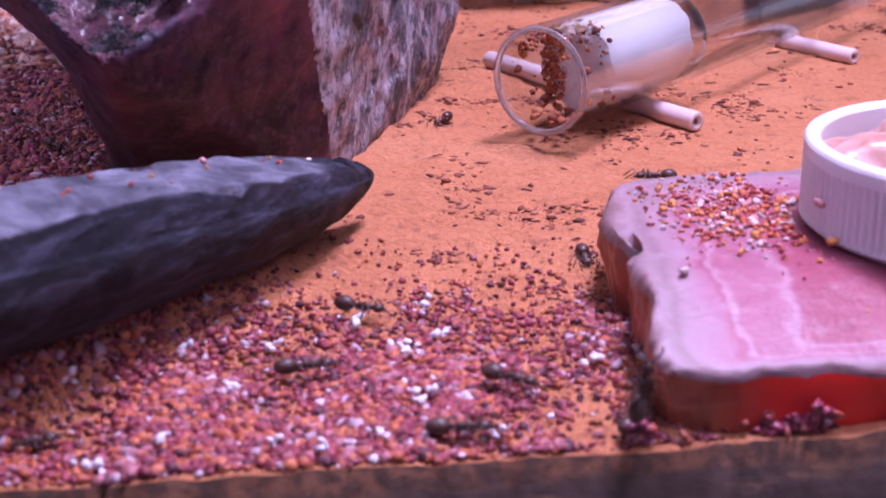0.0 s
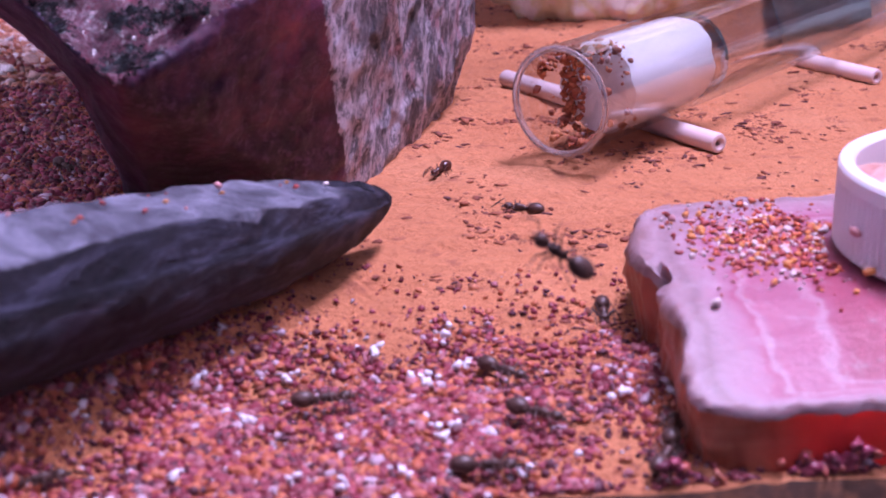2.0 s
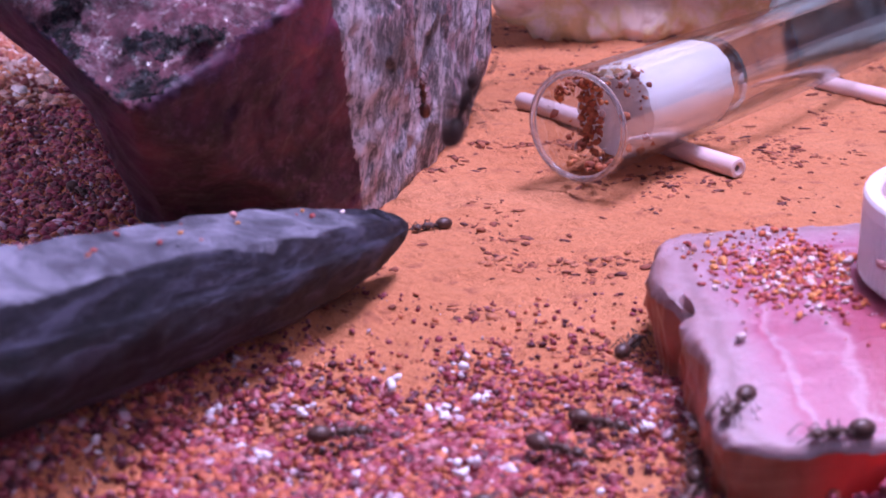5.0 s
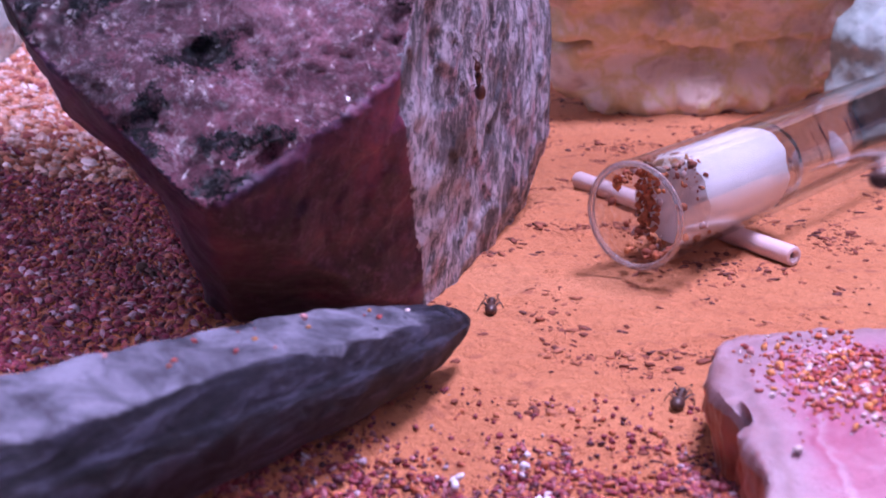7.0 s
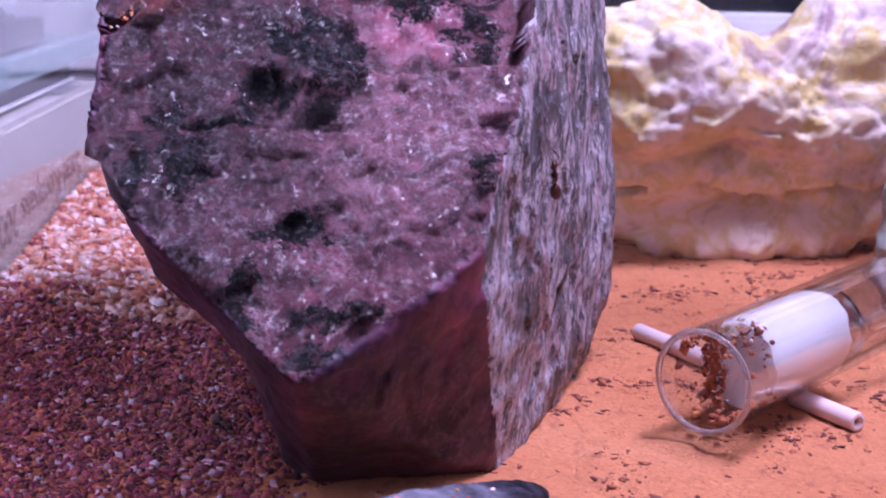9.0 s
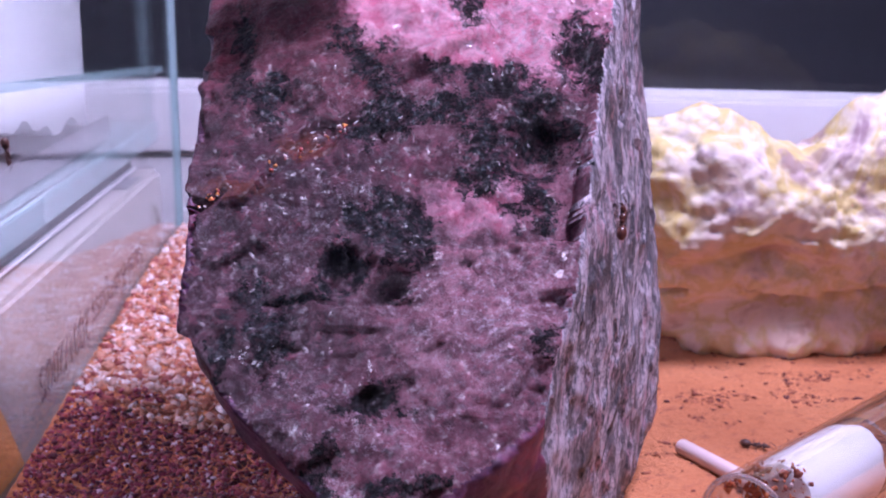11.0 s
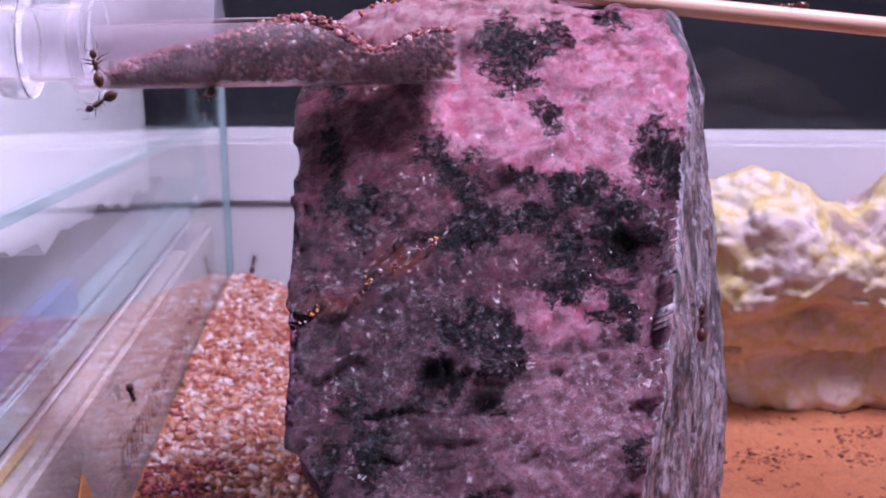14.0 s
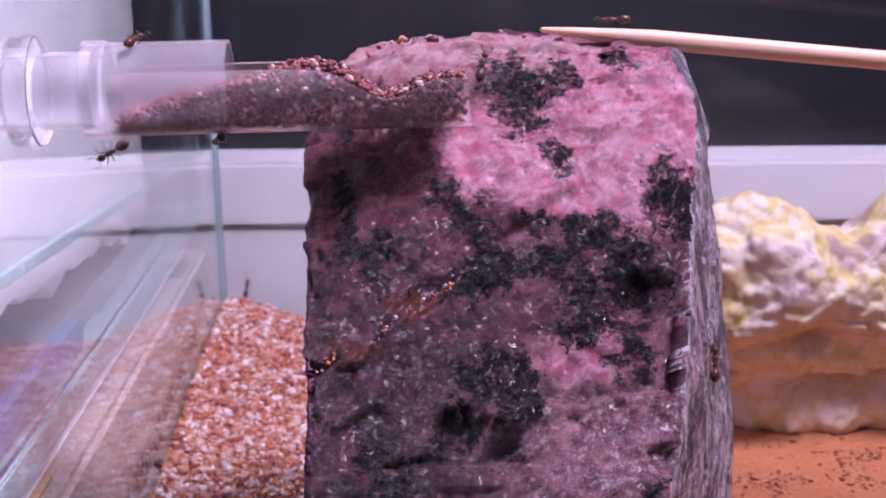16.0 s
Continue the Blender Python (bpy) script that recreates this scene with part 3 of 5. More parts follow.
def build_rock():
    front = [(-0.0381, 0.2620, 0.1106), (-0.0190, 0.2535, 0.1138), (-0.0215, 0.2415, 0.0985), (-0.0225, 0.2255, 0.0835), (-0.0137, 0.2535, 0.1144), (-0.0013, 0.2536, 0.1139), (0.0232, 0.2530, 0.1114), (0.0269, 0.2463, 0.1021), (0.0235, 0.2347, 0.0890), (0.0191, 0.2170, 0.0756), (0.0170, 0.2061, 0.0612), (0.0111, 0.1940, 0.0447), (0.0098, 0.1901, 0.0386), (-0.0030, 0.1832, 0.0295), (-0.0150, 0.1765, 0.0240), (-0.0270, 0.1856, 0.0352), (-0.0354, 0.1890, 0.0411), (-0.0428, 0.1935, 0.0486), (-0.0432, 0.1983, 0.0559), (-0.0436, 0.2084, 0.0694), (-0.0432, 0.2320, 0.0813), (-0.0433, 0.2520, 0.0989)]
    base = [(0.0140, 0.2080, -0.002), (0.0268, 0.2450, -0.002), (0.0355, 0.2650, -0.002), (0.0080, 0.2950, -0.002), (-0.0230, 0.2800, -0.002), (-0.0215, 0.2160, -0.002), (-0.0140, 0.2055, -0.002)]
    back = [(0.0402, 0.2670, 0.036), (0.0405, 0.2670, 0.014), (0.0373, 0.2702, 0.0632), (0.0351, 0.2750, 0.0942), (0.0292, 0.2754, 0.1104), (0.0110, 0.2950, 0.0612), (0.0097, 0.2985, 0.1115), (-0.0365, 0.2800, 0.0604), (-0.0329, 0.2856, 0.1111), (-0.0420, 0.2400, 0.0581)]
    bm = bmesh.new()
    for p in front + base + back:
        bm.verts.new(p)
    hull = bmesh.ops.convex_hull(bm, input=bm.verts)
    bmesh.ops.delete(bm, geom=list({g for g in hull["geom_interior"] + hull["geom_unused"] if isinstance(g, bmesh.types.BMVert)}), context="VERTS")
    bm.faces.ensure_lookup_table()
    bmesh.ops.recalc_face_normals(bm, faces=bm.faces)
    for f in bm.faces:
        u = f.normal
        if u.x > 0.55 and min(v.co.x for v in f.verts) > 0.0092 or u.x > 0.8:
            f.material_index = 1
        # faces looking down take the material with shade in its colour
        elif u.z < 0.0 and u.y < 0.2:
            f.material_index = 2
    hull = new("rock_hull", from_bm("rock_hull", bm, []))
    even = hull.modifiers.new("even", "REMESH")
    even.mode, even.voxel_size = "VOXEL", 0.00075
    bpy.context.view_layer.update()
    me = bpy.data.meshes.new_from_object(hull.evaluated_get(bpy.context.evaluated_depsgraph_get()))
    # each small face takes the kind of the hull's nearest face
    hull.modifiers.clear()
    bpy.context.view_layer.update()
    for f in me.polygons:
        f.material_index = hull.data.polygons[hull.closest_point_on_mesh(f.center)[3]].material_index
    bm = bmesh.new()
    bm.from_mesh(me)
    bpy.data.objects.remove(hull)
    bm.normal_update()
    moves = []
    for v in bm.verts:
        p, u = v.co, v.normal
        d = 0.0012 * fractal(p, 55, 5) + 0.0005 * fractal(p, 160, 4)
        if u.z < 0.1 and p.z < 0.05:
            d = 0.0007 * fractal(p, 70, 5)
        if u.x < 0.5:
            d += (0.0021 * chip(p, 105, 1.0) + 0.0010 * chip(p, 300, 4.0)) * (1.0 if u.z > 0.1 else 0.15)
        # chipped ledges, hollows and cracks on the broken front
        if u.y < -0.5 and u.z > 0.2:
            ridge = p.z - 0.0618 - 0.0010 * fractal(p, 120, 3) + 0.10 * max(0.0, -0.006 - p.x)
            if p.x > -0.016:
                d -= 0.0046 * max(0.0, min(1.0, ridge / 0.0014)) * max(0.0, 1 - ridge / 0.020) * max(0.0, min(1.0, (p.x + 0.016) / 0.010))
            d -= 0.0022 * max(0.0, 0.5 - abs(fractal(p, 38, 3))) * (1 if p.z > 0.04 else 0.4)
            wob = 0.0006 * fractal(p, 260, 3)
            for k, line in enumerate(ROCK_CRACKS):
                off = off_line(p.x, p.z, line) + wob
                d -= 0.0005 * math.exp(-(off / 0.0008) ** 2)
                if off > 0 and k != 1:
                    d -= (0.0012 if k == 0 else 0.0016) * math.exp(-off / 0.006)
            spur = off_line(p.x, p.z, [(-0.0085, 0.0868), (-0.0037, 0.0890), (0.0035, 0.0918)]) + wob
            d += 0.0014 * math.exp(-(spur / 0.0011) ** 2)
            for place, radius, depth in ROCK_HOLLOWS:
                d -= depth * math.exp(-(((p.x - place[0]) ** 2 + (p.z - place[2]) ** 2) / radius ** 2) ** 1.5)
        if u.x > 0.5:
            d = 0.0010 * fractal((p.x, p.y, p.z), 60, 4) + 0.0009 * chip(p, 180, 2.0)
        moves.append(u * d)
    for v, m in zip(bm.verts, moves):
        v.co += m
        if v.co.z < 0.05 and v.co.y < 0.275:
            least = rock_left(v.co.y, v.co.z) + 0.0012 * fractal(v.co, 110, 4)
            if v.co.x < least:
                v.co.x = least + 0.12 * (v.co.x - least)
    me = from_bm("pink_rock", bm, [pink_material(), striped_material(), shaded_base_material()], smooth=True)
    me.shade_smooth()
    return thing("pink_rock", "rough pink and black mineral rock standing upright on the sand", "rock", me)


build_rock()


# ---- the long grey fossil ----
def fossil_material():
    n = Nodes("grey_fossil")
    m = n.add("ShaderNodeMapping")
    m.vector_type = "TEXTURE"
    m.inputs["Rotation"].default_value = (0, 0, math.atan2(FOSSIL_WAY.y, FOSSIL_WAY.x))
    m.inputs["Scale"].default_value = (5.0, 1.0, 1.0)
    n.put(m.inputs["Vector"], n.coord)
    fine, streak, big = n.noise(1100, 6, 0.78), n.noise(480, 7, 0.75, 0.4, m.outputs["Vector"]), n.noise(30, 4)
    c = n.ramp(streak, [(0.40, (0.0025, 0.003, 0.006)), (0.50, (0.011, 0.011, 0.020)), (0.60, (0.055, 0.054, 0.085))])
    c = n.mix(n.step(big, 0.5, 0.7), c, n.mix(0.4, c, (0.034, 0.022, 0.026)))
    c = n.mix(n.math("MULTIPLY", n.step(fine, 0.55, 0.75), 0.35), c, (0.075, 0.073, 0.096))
    # paler upper side: the light from above put into the colour
    lit_top = n.add("ShaderNodeAttribute")
    lit_top.attribute_name = "lit_top"
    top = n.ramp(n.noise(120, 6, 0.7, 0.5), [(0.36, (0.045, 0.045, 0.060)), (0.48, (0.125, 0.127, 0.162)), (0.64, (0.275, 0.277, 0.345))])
    c = n.mix(n.math("MULTIPLY", n.step(n.math("ADD", lit_top.outputs["Fac"], n.math("MULTIPLY", n.math("SUBTRACT", streak, 0.5), 0.55)), 0.26, 0.66), 0.95), c, n.mix(n.math("MULTIPLY", n.step(fine, 0.5, 0.72), 0.45), top, (0.08, 0.08, 0.10)))
    return n.done(c, 0.6, n.bump(n.math("ADD", n.math("MULTIPLY", fine, 0.5), streak), 0.9, 0.0010), Specular_IOR_Level=0.25)


def build_fossil():
    rows, cols = 260, 140
    length = 0.105
    t = Vector((FOSSIL_WAY.x, FOSSIL_WAY.y, 0)).normalized()
    side = t.cross(Vector((0, 0, 1))).normalized()
    up = Vector((0, 0, 1))
    verts, lit_top = [], []
    for i in range(rows):
        s = i / (rows - 1)
        d = length * (s * s * 0.6 + s * 0.4)
        r = 0.00895 * (1 - math.exp(-(d / 0.0172) ** 0.84))
        mid = 0.126 * d
        lip = 0.80 + 0.015 * fractal((d, 0.3, 0), 40, 5)
        ridge = 0.30 + 0.08 * fractal((d, 4.3, 0), 40, 5)
        for k in range(cols):
            a = 2 * math.pi * k / cols
            ca, sa = math.cos(a), math.sin(a)
            rr = r
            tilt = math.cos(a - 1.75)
            if tilt > lip and d > 0.007:
                rr = r * (lip / tilt) ** 0.8 - 0.0003
            if tilt > ridge and d > 0.004:
                rr -= 0.0007 * min(1.0, (tilt - ridge) / 0.06) * min(1.0, d / 0.015)
            p = FOSSIL_TIP + t * d + side * (rr * ca) + up * (mid + rr * sa * (0.95 if sa > 0 else 1.0))
            out = side * ca + up * sa
            p += out * (0.00035 * fractal((p.x, p.y, p.z), 190, 6) + 0.00018 * fractal((p.x, p.y, p.z), 42, 3)) * min(1.0, d / 0.006)
            verts.append(p)
            # painted light grows where the skin turns upwards
            lit_top.append(max(0.0, min(1.0, (tilt - lip + 0.12) / 0.16 + 0.9 * fractal((p.x, p.y, p.z), 130, 6))) * max(0.0, min(1.0, (d - 0.010) / 0.008)))
    faces = []
    for i in range(rows - 1):
        for k in range(cols):
            j = (k + 1) % cols
            faces.append((i * cols + k, i * cols + j, (i + 1) * cols + j, (i + 1) * cols + k))
    faces.append(tuple(range((rows - 1) * cols, rows * cols)))
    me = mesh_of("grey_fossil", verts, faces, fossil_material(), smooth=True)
    me.attributes.new("lit_top", "FLOAT", "POINT").data.foreach_set("value", lit_top)
    fossil = thing("fossil_cone", "long dark grey pointed fossil with flattened top, coloured paler as lit, on sand", "fossil")
    part("guard", me, fossil)
    rng = np.random.default_rng(21)
    spots, sizes = [], []
    for _ in range(16):
        d, u = rng.uniform(0.012, 0.06), rng.normal(0.0, 0.0022) + 0.0018
        p = FOSSIL_TIP + t * d - side * u
        spots.append((p.x, p.y, FOSSIL_TIP.z + 0.126 * d + 0.00895 * (1 - math.exp(-(d / 0.01774) ** 0.956)) * 0.80))
        sizes.append(rng.uniform(0.00018, 0.00042))
    part("stuck_grain", grains("fossil_grains", spots, sizes, CRUMBS, 0.8, 22), fossil, "tiny red and white grains")
    return fossil


build_fossil()


# ---- the pink banded slab ----
def slab_material():
    n = Nodes("banded_pink_stone")
    edge = n.add("ShaderNodeAttribute")
    edge.attribute_name = "inward"
    f, g = n.noise(110, 6, 0.7, 0.4), n.noise(30, 4, 0.6, 0.5)
    wave = n.math("ADD", n.math("MULTIPLY", n.math("SUBTRACT", f, 0.5), 0.26), n.math("MULTIPLY", n.math("SUBTRACT", g, 0.5), 0.55))
    band = n.math("ADD", edge.outputs["Fac"], wave)
    c = n.ramp(band, [(0.0, (0.220, 0.122, 0.128)), (0.08, (0.339, 0.224, 0.255)), (0.16, (0.255, 0.156, 0.176)), (0.22, (0.339, 0.209, 0.247)), (0.30, (0.356, 0.194, 0.247)), (0.38, (0.356, 0.144, 0.210)), (0.42, (0.323, 0.079, 0.143)), (0.45, (0.407, 0.238, 0.293)), (0.49, (0.348, 0.113, 0.176)), (0.66, (0.339, 0.113, 0.176)), (0.70, (0.407, 0.224, 0.278)), (0.74, (0.313, 0.079, 0.135)), (0.84, (0.288, 0.055, 0.097))])
    c = n.mix(n.math("MULTIPLY", n.step(n.noise(320, 6, 0.75), 0.54, 0.70), 0.35), c, (0.52, 0.42, 0.46))
    c = n.mix(n.math("MULTIPLY", n.step(n.noise(75, 6, 0.75, 1.4), 0.56, 0.66), n.math("MULTIPLY", n.step(edge.outputs["Fac"], 0.38, 0.20), 0.55)), c, (0.20, 0.11, 0.10))
    return n.done(c, 0.42, n.bump(n.math("ADD", n.noise(190, 7, 0.7), n.math("MULTIPLY", band, 0.6)), 0.7, 0.0008), Subsurface_Weight=0.2, Subsurface_Radius=(0.004, 0.0012, 0.001), Subsurface_Scale=1.0)


def slab_side_material():
    n = Nodes("banded_stone_rim")
    s = n.stretched(1, 1, 2.5)
    c = n.ramp(n.noise(60, 5, 0.6, 0.7, s), [(0.3, (0.16, 0.035, 0.022)), (0.5, (0.34, 0.085, 0.045)), (0.7, (0.46, 0.17, 0.11))])
    red = n.near((0.070, 0.118, 0.003), (0.028, 0.02, 0.02))
    c = n.mix(n.step(red, 0.05, 0.35), c, (0.80, 0.035, 0.03))
    return n.done(c, 0.3, n.bump(n.noise(220, 5), 0.5, 0.0006), Subsurface_Weight=0.4, Subsurface_Radius=(0.005, 0.001, 0.0008), Subsurface_Scale=1.0)


def spline(points, per):
    """A smooth closed line through points."""
    out, n = [], len(points)
    for i in range(n):
        p = [Vector(points[(i + k - 1) % n]) for k in range(4)]
        for j in range(per):
            u = j / per
            out.append(0.5 * ((2 * p[1]) + (p[2] - p[0]) * u + (2 * p[0] - 5 * p[1] + 4 * p[2] - p[3]) * u * u + (3 * p[1] - p[0] - 3 * p[2] + p[3]) * u ** 3))
    return out


def slab_top(y):
    return 0.0104 - 0.0042 * max(0.0, min(1.0, (0.134 - y) / 0.016)) ** 1.5


def build_slab():
    top = [(0.0462, 0.1632), (0.0432, 0.1568), (0.0416, 0.1505), (0.0424, 0.1445), (0.0416, 0.1370), (0.0404, 0.1270), (0.0402, 0.1212), (0.0425, 0.1184), (0.0520, 0.1181), (0.0700, 0.1180), (0.0900, 0.1180), (0.1080, 0.1185), (0.1130, 0.1400), (0.1080, 0.1640), (0.0900, 0.1672), (0.0690, 0.1665), (0.0560, 0.1660)]
    ring = [Vector((p.x, max(p.y, 0.1178), 0)) for p in spline([(x, y, 0) for x, y in top], 22)]
    centre = Vector((0.077, 0.142, 0))
    n = len(ring)
    levels = [(-0.001, 0.975), (0.0015, 0.98), (0.003, 0.985), (0.0045, 0.99), (0.006, 0.995), (0.0075, 0.998), (0.0090, 1.0), (0.0099, 0.996), (0.0103, 0.988), (0.0104, 0.975)]
    verts, faces, slots = [], [], []
    for z, k in levels:
        for p in ring:
            q = centre + (p - centre) * k
            zz = z * slab_top(q.y) / 0.0104 if z > 0 else z
            q = Vector((q.x, max(0.1172, q.y), zz)) + Vector((0.6, 0.3, 0.25)) * (0.0013 * fractal((q.x, q.y, zz), 110, 5) + 0.0011 * fractal((q.x, q.y, zz), 420, 5))
            # a bite out of the edge
            bite = math.exp(-((q.x - 0.0425) ** 2 + (q.y - 0.1432) ** 2) / 0.0022 ** 2) * max(0.0, min(1.0, (zz - 0.001) / 0.004))
            q += Vector((0.0016, 0.0, -0.0026)) * bite
            q.y = max(0.1170, q.y)
            verts.append(q)
    for a in range(len(levels) - 1):
        for i in range(n):
            j = (i + 1) % n
            faces.append((a * n + i, a * n + j, (a + 1) * n + j, (a + 1) * n + i))
            slots.append(1 if a < 6 else 0)
    inner = (len(levels) - 1) * n
    for k in (0.985, 0.97, 0.955, 0.94, 0.92, 0.9, 0.875, 0.85, 0.825, 0.8, 0.75, 0.7, 0.65, 0.6, 0.5, 0.4, 0.2):
        start = len(verts)
        for p in ring:
            q = centre + (p - centre) * 0.975 * k
            verts.append((q.x, q.y, slab_top(q.y) + 0.0002 * fractal((q.x, q.y, 0), 140, 4) * k))
        for i in range(n):
            j = (i + 1) % n
            faces.append((inner + i, inner + j, start + j, start + i))
            slots.append(0)
        inner = start
    faces.append(tuple(inner + i for i in range(n)))
    slots.append(0)
    me = mesh_of("pink_slab", verts, faces, [slab_material(), slab_side_material()], smooth=True)
    me.polygons.foreach_set("material_index", slots)
    me.set_sharp_from_angle(angle=radians(50))
    # how far in from the rim, the front edge counting double
    inward = [min(math.hypot(v[0] - p.x, (v[1] - p.y) * (4.5 if p.y < 0.120 else 1.0)) for p in ring[::4]) / 0.02 for v in verts]
    me.attributes.new("inward", "FLOAT", "POINT").data.foreach_set("value", inward)
    return thing("stone_slab", "polished pink banded stone slab with red translucent side", "stone slab", me)


build_slab()

# ---- the white bottle cap with food ----
WHITE_PLASTIC = plain("white_plastic", (0.80, 0.78, 0.82), 0.35, 200, 0.04, Subsurface_Weight=0.2, Subsurface_Radius=(0.002, 0.0015, 0.0015), Subsurface_Scale=1.0)


def build_cap():
    cap = thing("bottle_cap", "white ribbed plastic bottle cap used as a food dish", "bottle cap", at=pose(0.0812, 0.1420, 0.0106))
    r, h, seg = 0.0192, 0.0096, 480
    prof = [(0.0, 0.0), (r - 0.001, 0.0), (r, 0.0008), (r, 0.0012), (r, h - 0.0026), (r, h - 0.0019), (r, h - 0.0006), (r - 0.0002, h - 0.0002), (r - 0.0006, h), (r - 0.0013, h), (r - 0.0018, h - 0.0006), (r - 0.0019, 0.0015), (0.0, 0.0015)]
    bm = lathe_bm(prof, seg)
    for v in bm.verts:
        if 0.0010 < v.co.z < h - 0.0022 and v.co.xy.length > r - 0.0003:
            k = round(math.atan2(v.co.y, v.co.x) / (2 * math.pi) * seg) % 4
            v.co.xy *= 1 - (0.00050 / r if k < 2 else 0.0)
    part("body", from_bm("cap_body", bm, WHITE_PLASTIC, smooth=24), cap)
    food = Nodes("soft_food")
    f = food.noise(240, 4)
    mat = food.done(food.ramp(f, [(0.35, (0.46, 0.22, 0.17)), (0.6, (0.62, 0.42, 0.38))]), 0.3, food.bump(f, 0.5, 0.0006), Subsurface_Weight=0.3, Subsurface_Radius=(0.004, 0.002, 0.0015), Subsurface_Scale=1.0)
    for k, (x, y, s) in enumerate([(-0.011, 0.004, 0.0062), (-0.004, 0.010, 0.0056), (-0.002, -0.001, 0.0060), (-0.010, -0.007, 0.0050), (0.006, 0.004, 0.0060), (0.003, -0.010, 0.0052)]):
        bm = bmesh.new()
        bmesh.ops.create_icosphere(bm, subdivisions=4, radius=1)
        for v in bm.verts:
            v.co *= s * (1 + 0.22 * fractal(v.co + Vector((k, 0, 0)), 1.6, 3))
            v.co.z *= 0.75
        ob = part("food_lump", from_bm("food_lump", bm, mat, smooth=True), cap, "pale pink soft food lump")
        ob.location = (x, y, 0.0015 + 0.0036)
    crumb = [(-0.0172, 0.003, 0.0085), (-0.0168, 0.0075, 0.0082), (-0.0196, -0.003, 0.0045), (-0.0190, -0.006, 0.0012), (-0.0175, 0.0, 0.0080)]
    part("crumbs", grains("cap_crumbs", crumb, [0.0006, 0.0005, 0.0007, 0.0008, 0.0005], CRUMBS), cap, "reddish crumbs stuck to the rim")
    return cap


build_cap()

# ---- the test tube ----
COTTON = plain("white_cotton", (0.94, 0.93, 0.95), 0.9, 350, 0.14, Subsurface_Weight=0.4, Subsurface_Radius=(0.003, 0.003, 0.003), Subsurface_Scale=1.0)
WATER = Nodes("water").done((0.97, 0.96, 0.99), 0.0, Transmission_Weight=1.0, IOR=1.05)


def thin_glass(name):
    """A wall so thin that it bends no light: clear, with a sharp gloss that grows at grazing angles."""
    n = Nodes(name)
    clear, gloss = n.add("ShaderNodeBsdfTransparent", Color=(0.975, 0.985, 0.985, 1)), n.add("ShaderNodeBsdfGlossy", Roughness=0.03)
    mixed = n.add("ShaderNodeMixShader")
    facing = n.add("ShaderNodeLayerWeight", Blend=0.5).outputs["Facing"]
    n.put(mixed.inputs[0], n.math("ADD", n.math("MULTIPLY", n.math("POWER", facing, 3.0), 0.5), 0.10))
    n.put(mixed.inputs[1], clear.outputs[0])
    n.put(mixed.inputs[2], gloss.outputs[0])
    n.put(n.tree.nodes["Material Output"].inputs["Surface"], mixed.outputs[0])
    return n.mat


TUBE_AT, TUBE_WAY, TUBE_R = Vector((0.0462, 0.2150, 0.0112)), Vector((0.700, 0.714, 0.010)), 0.0086


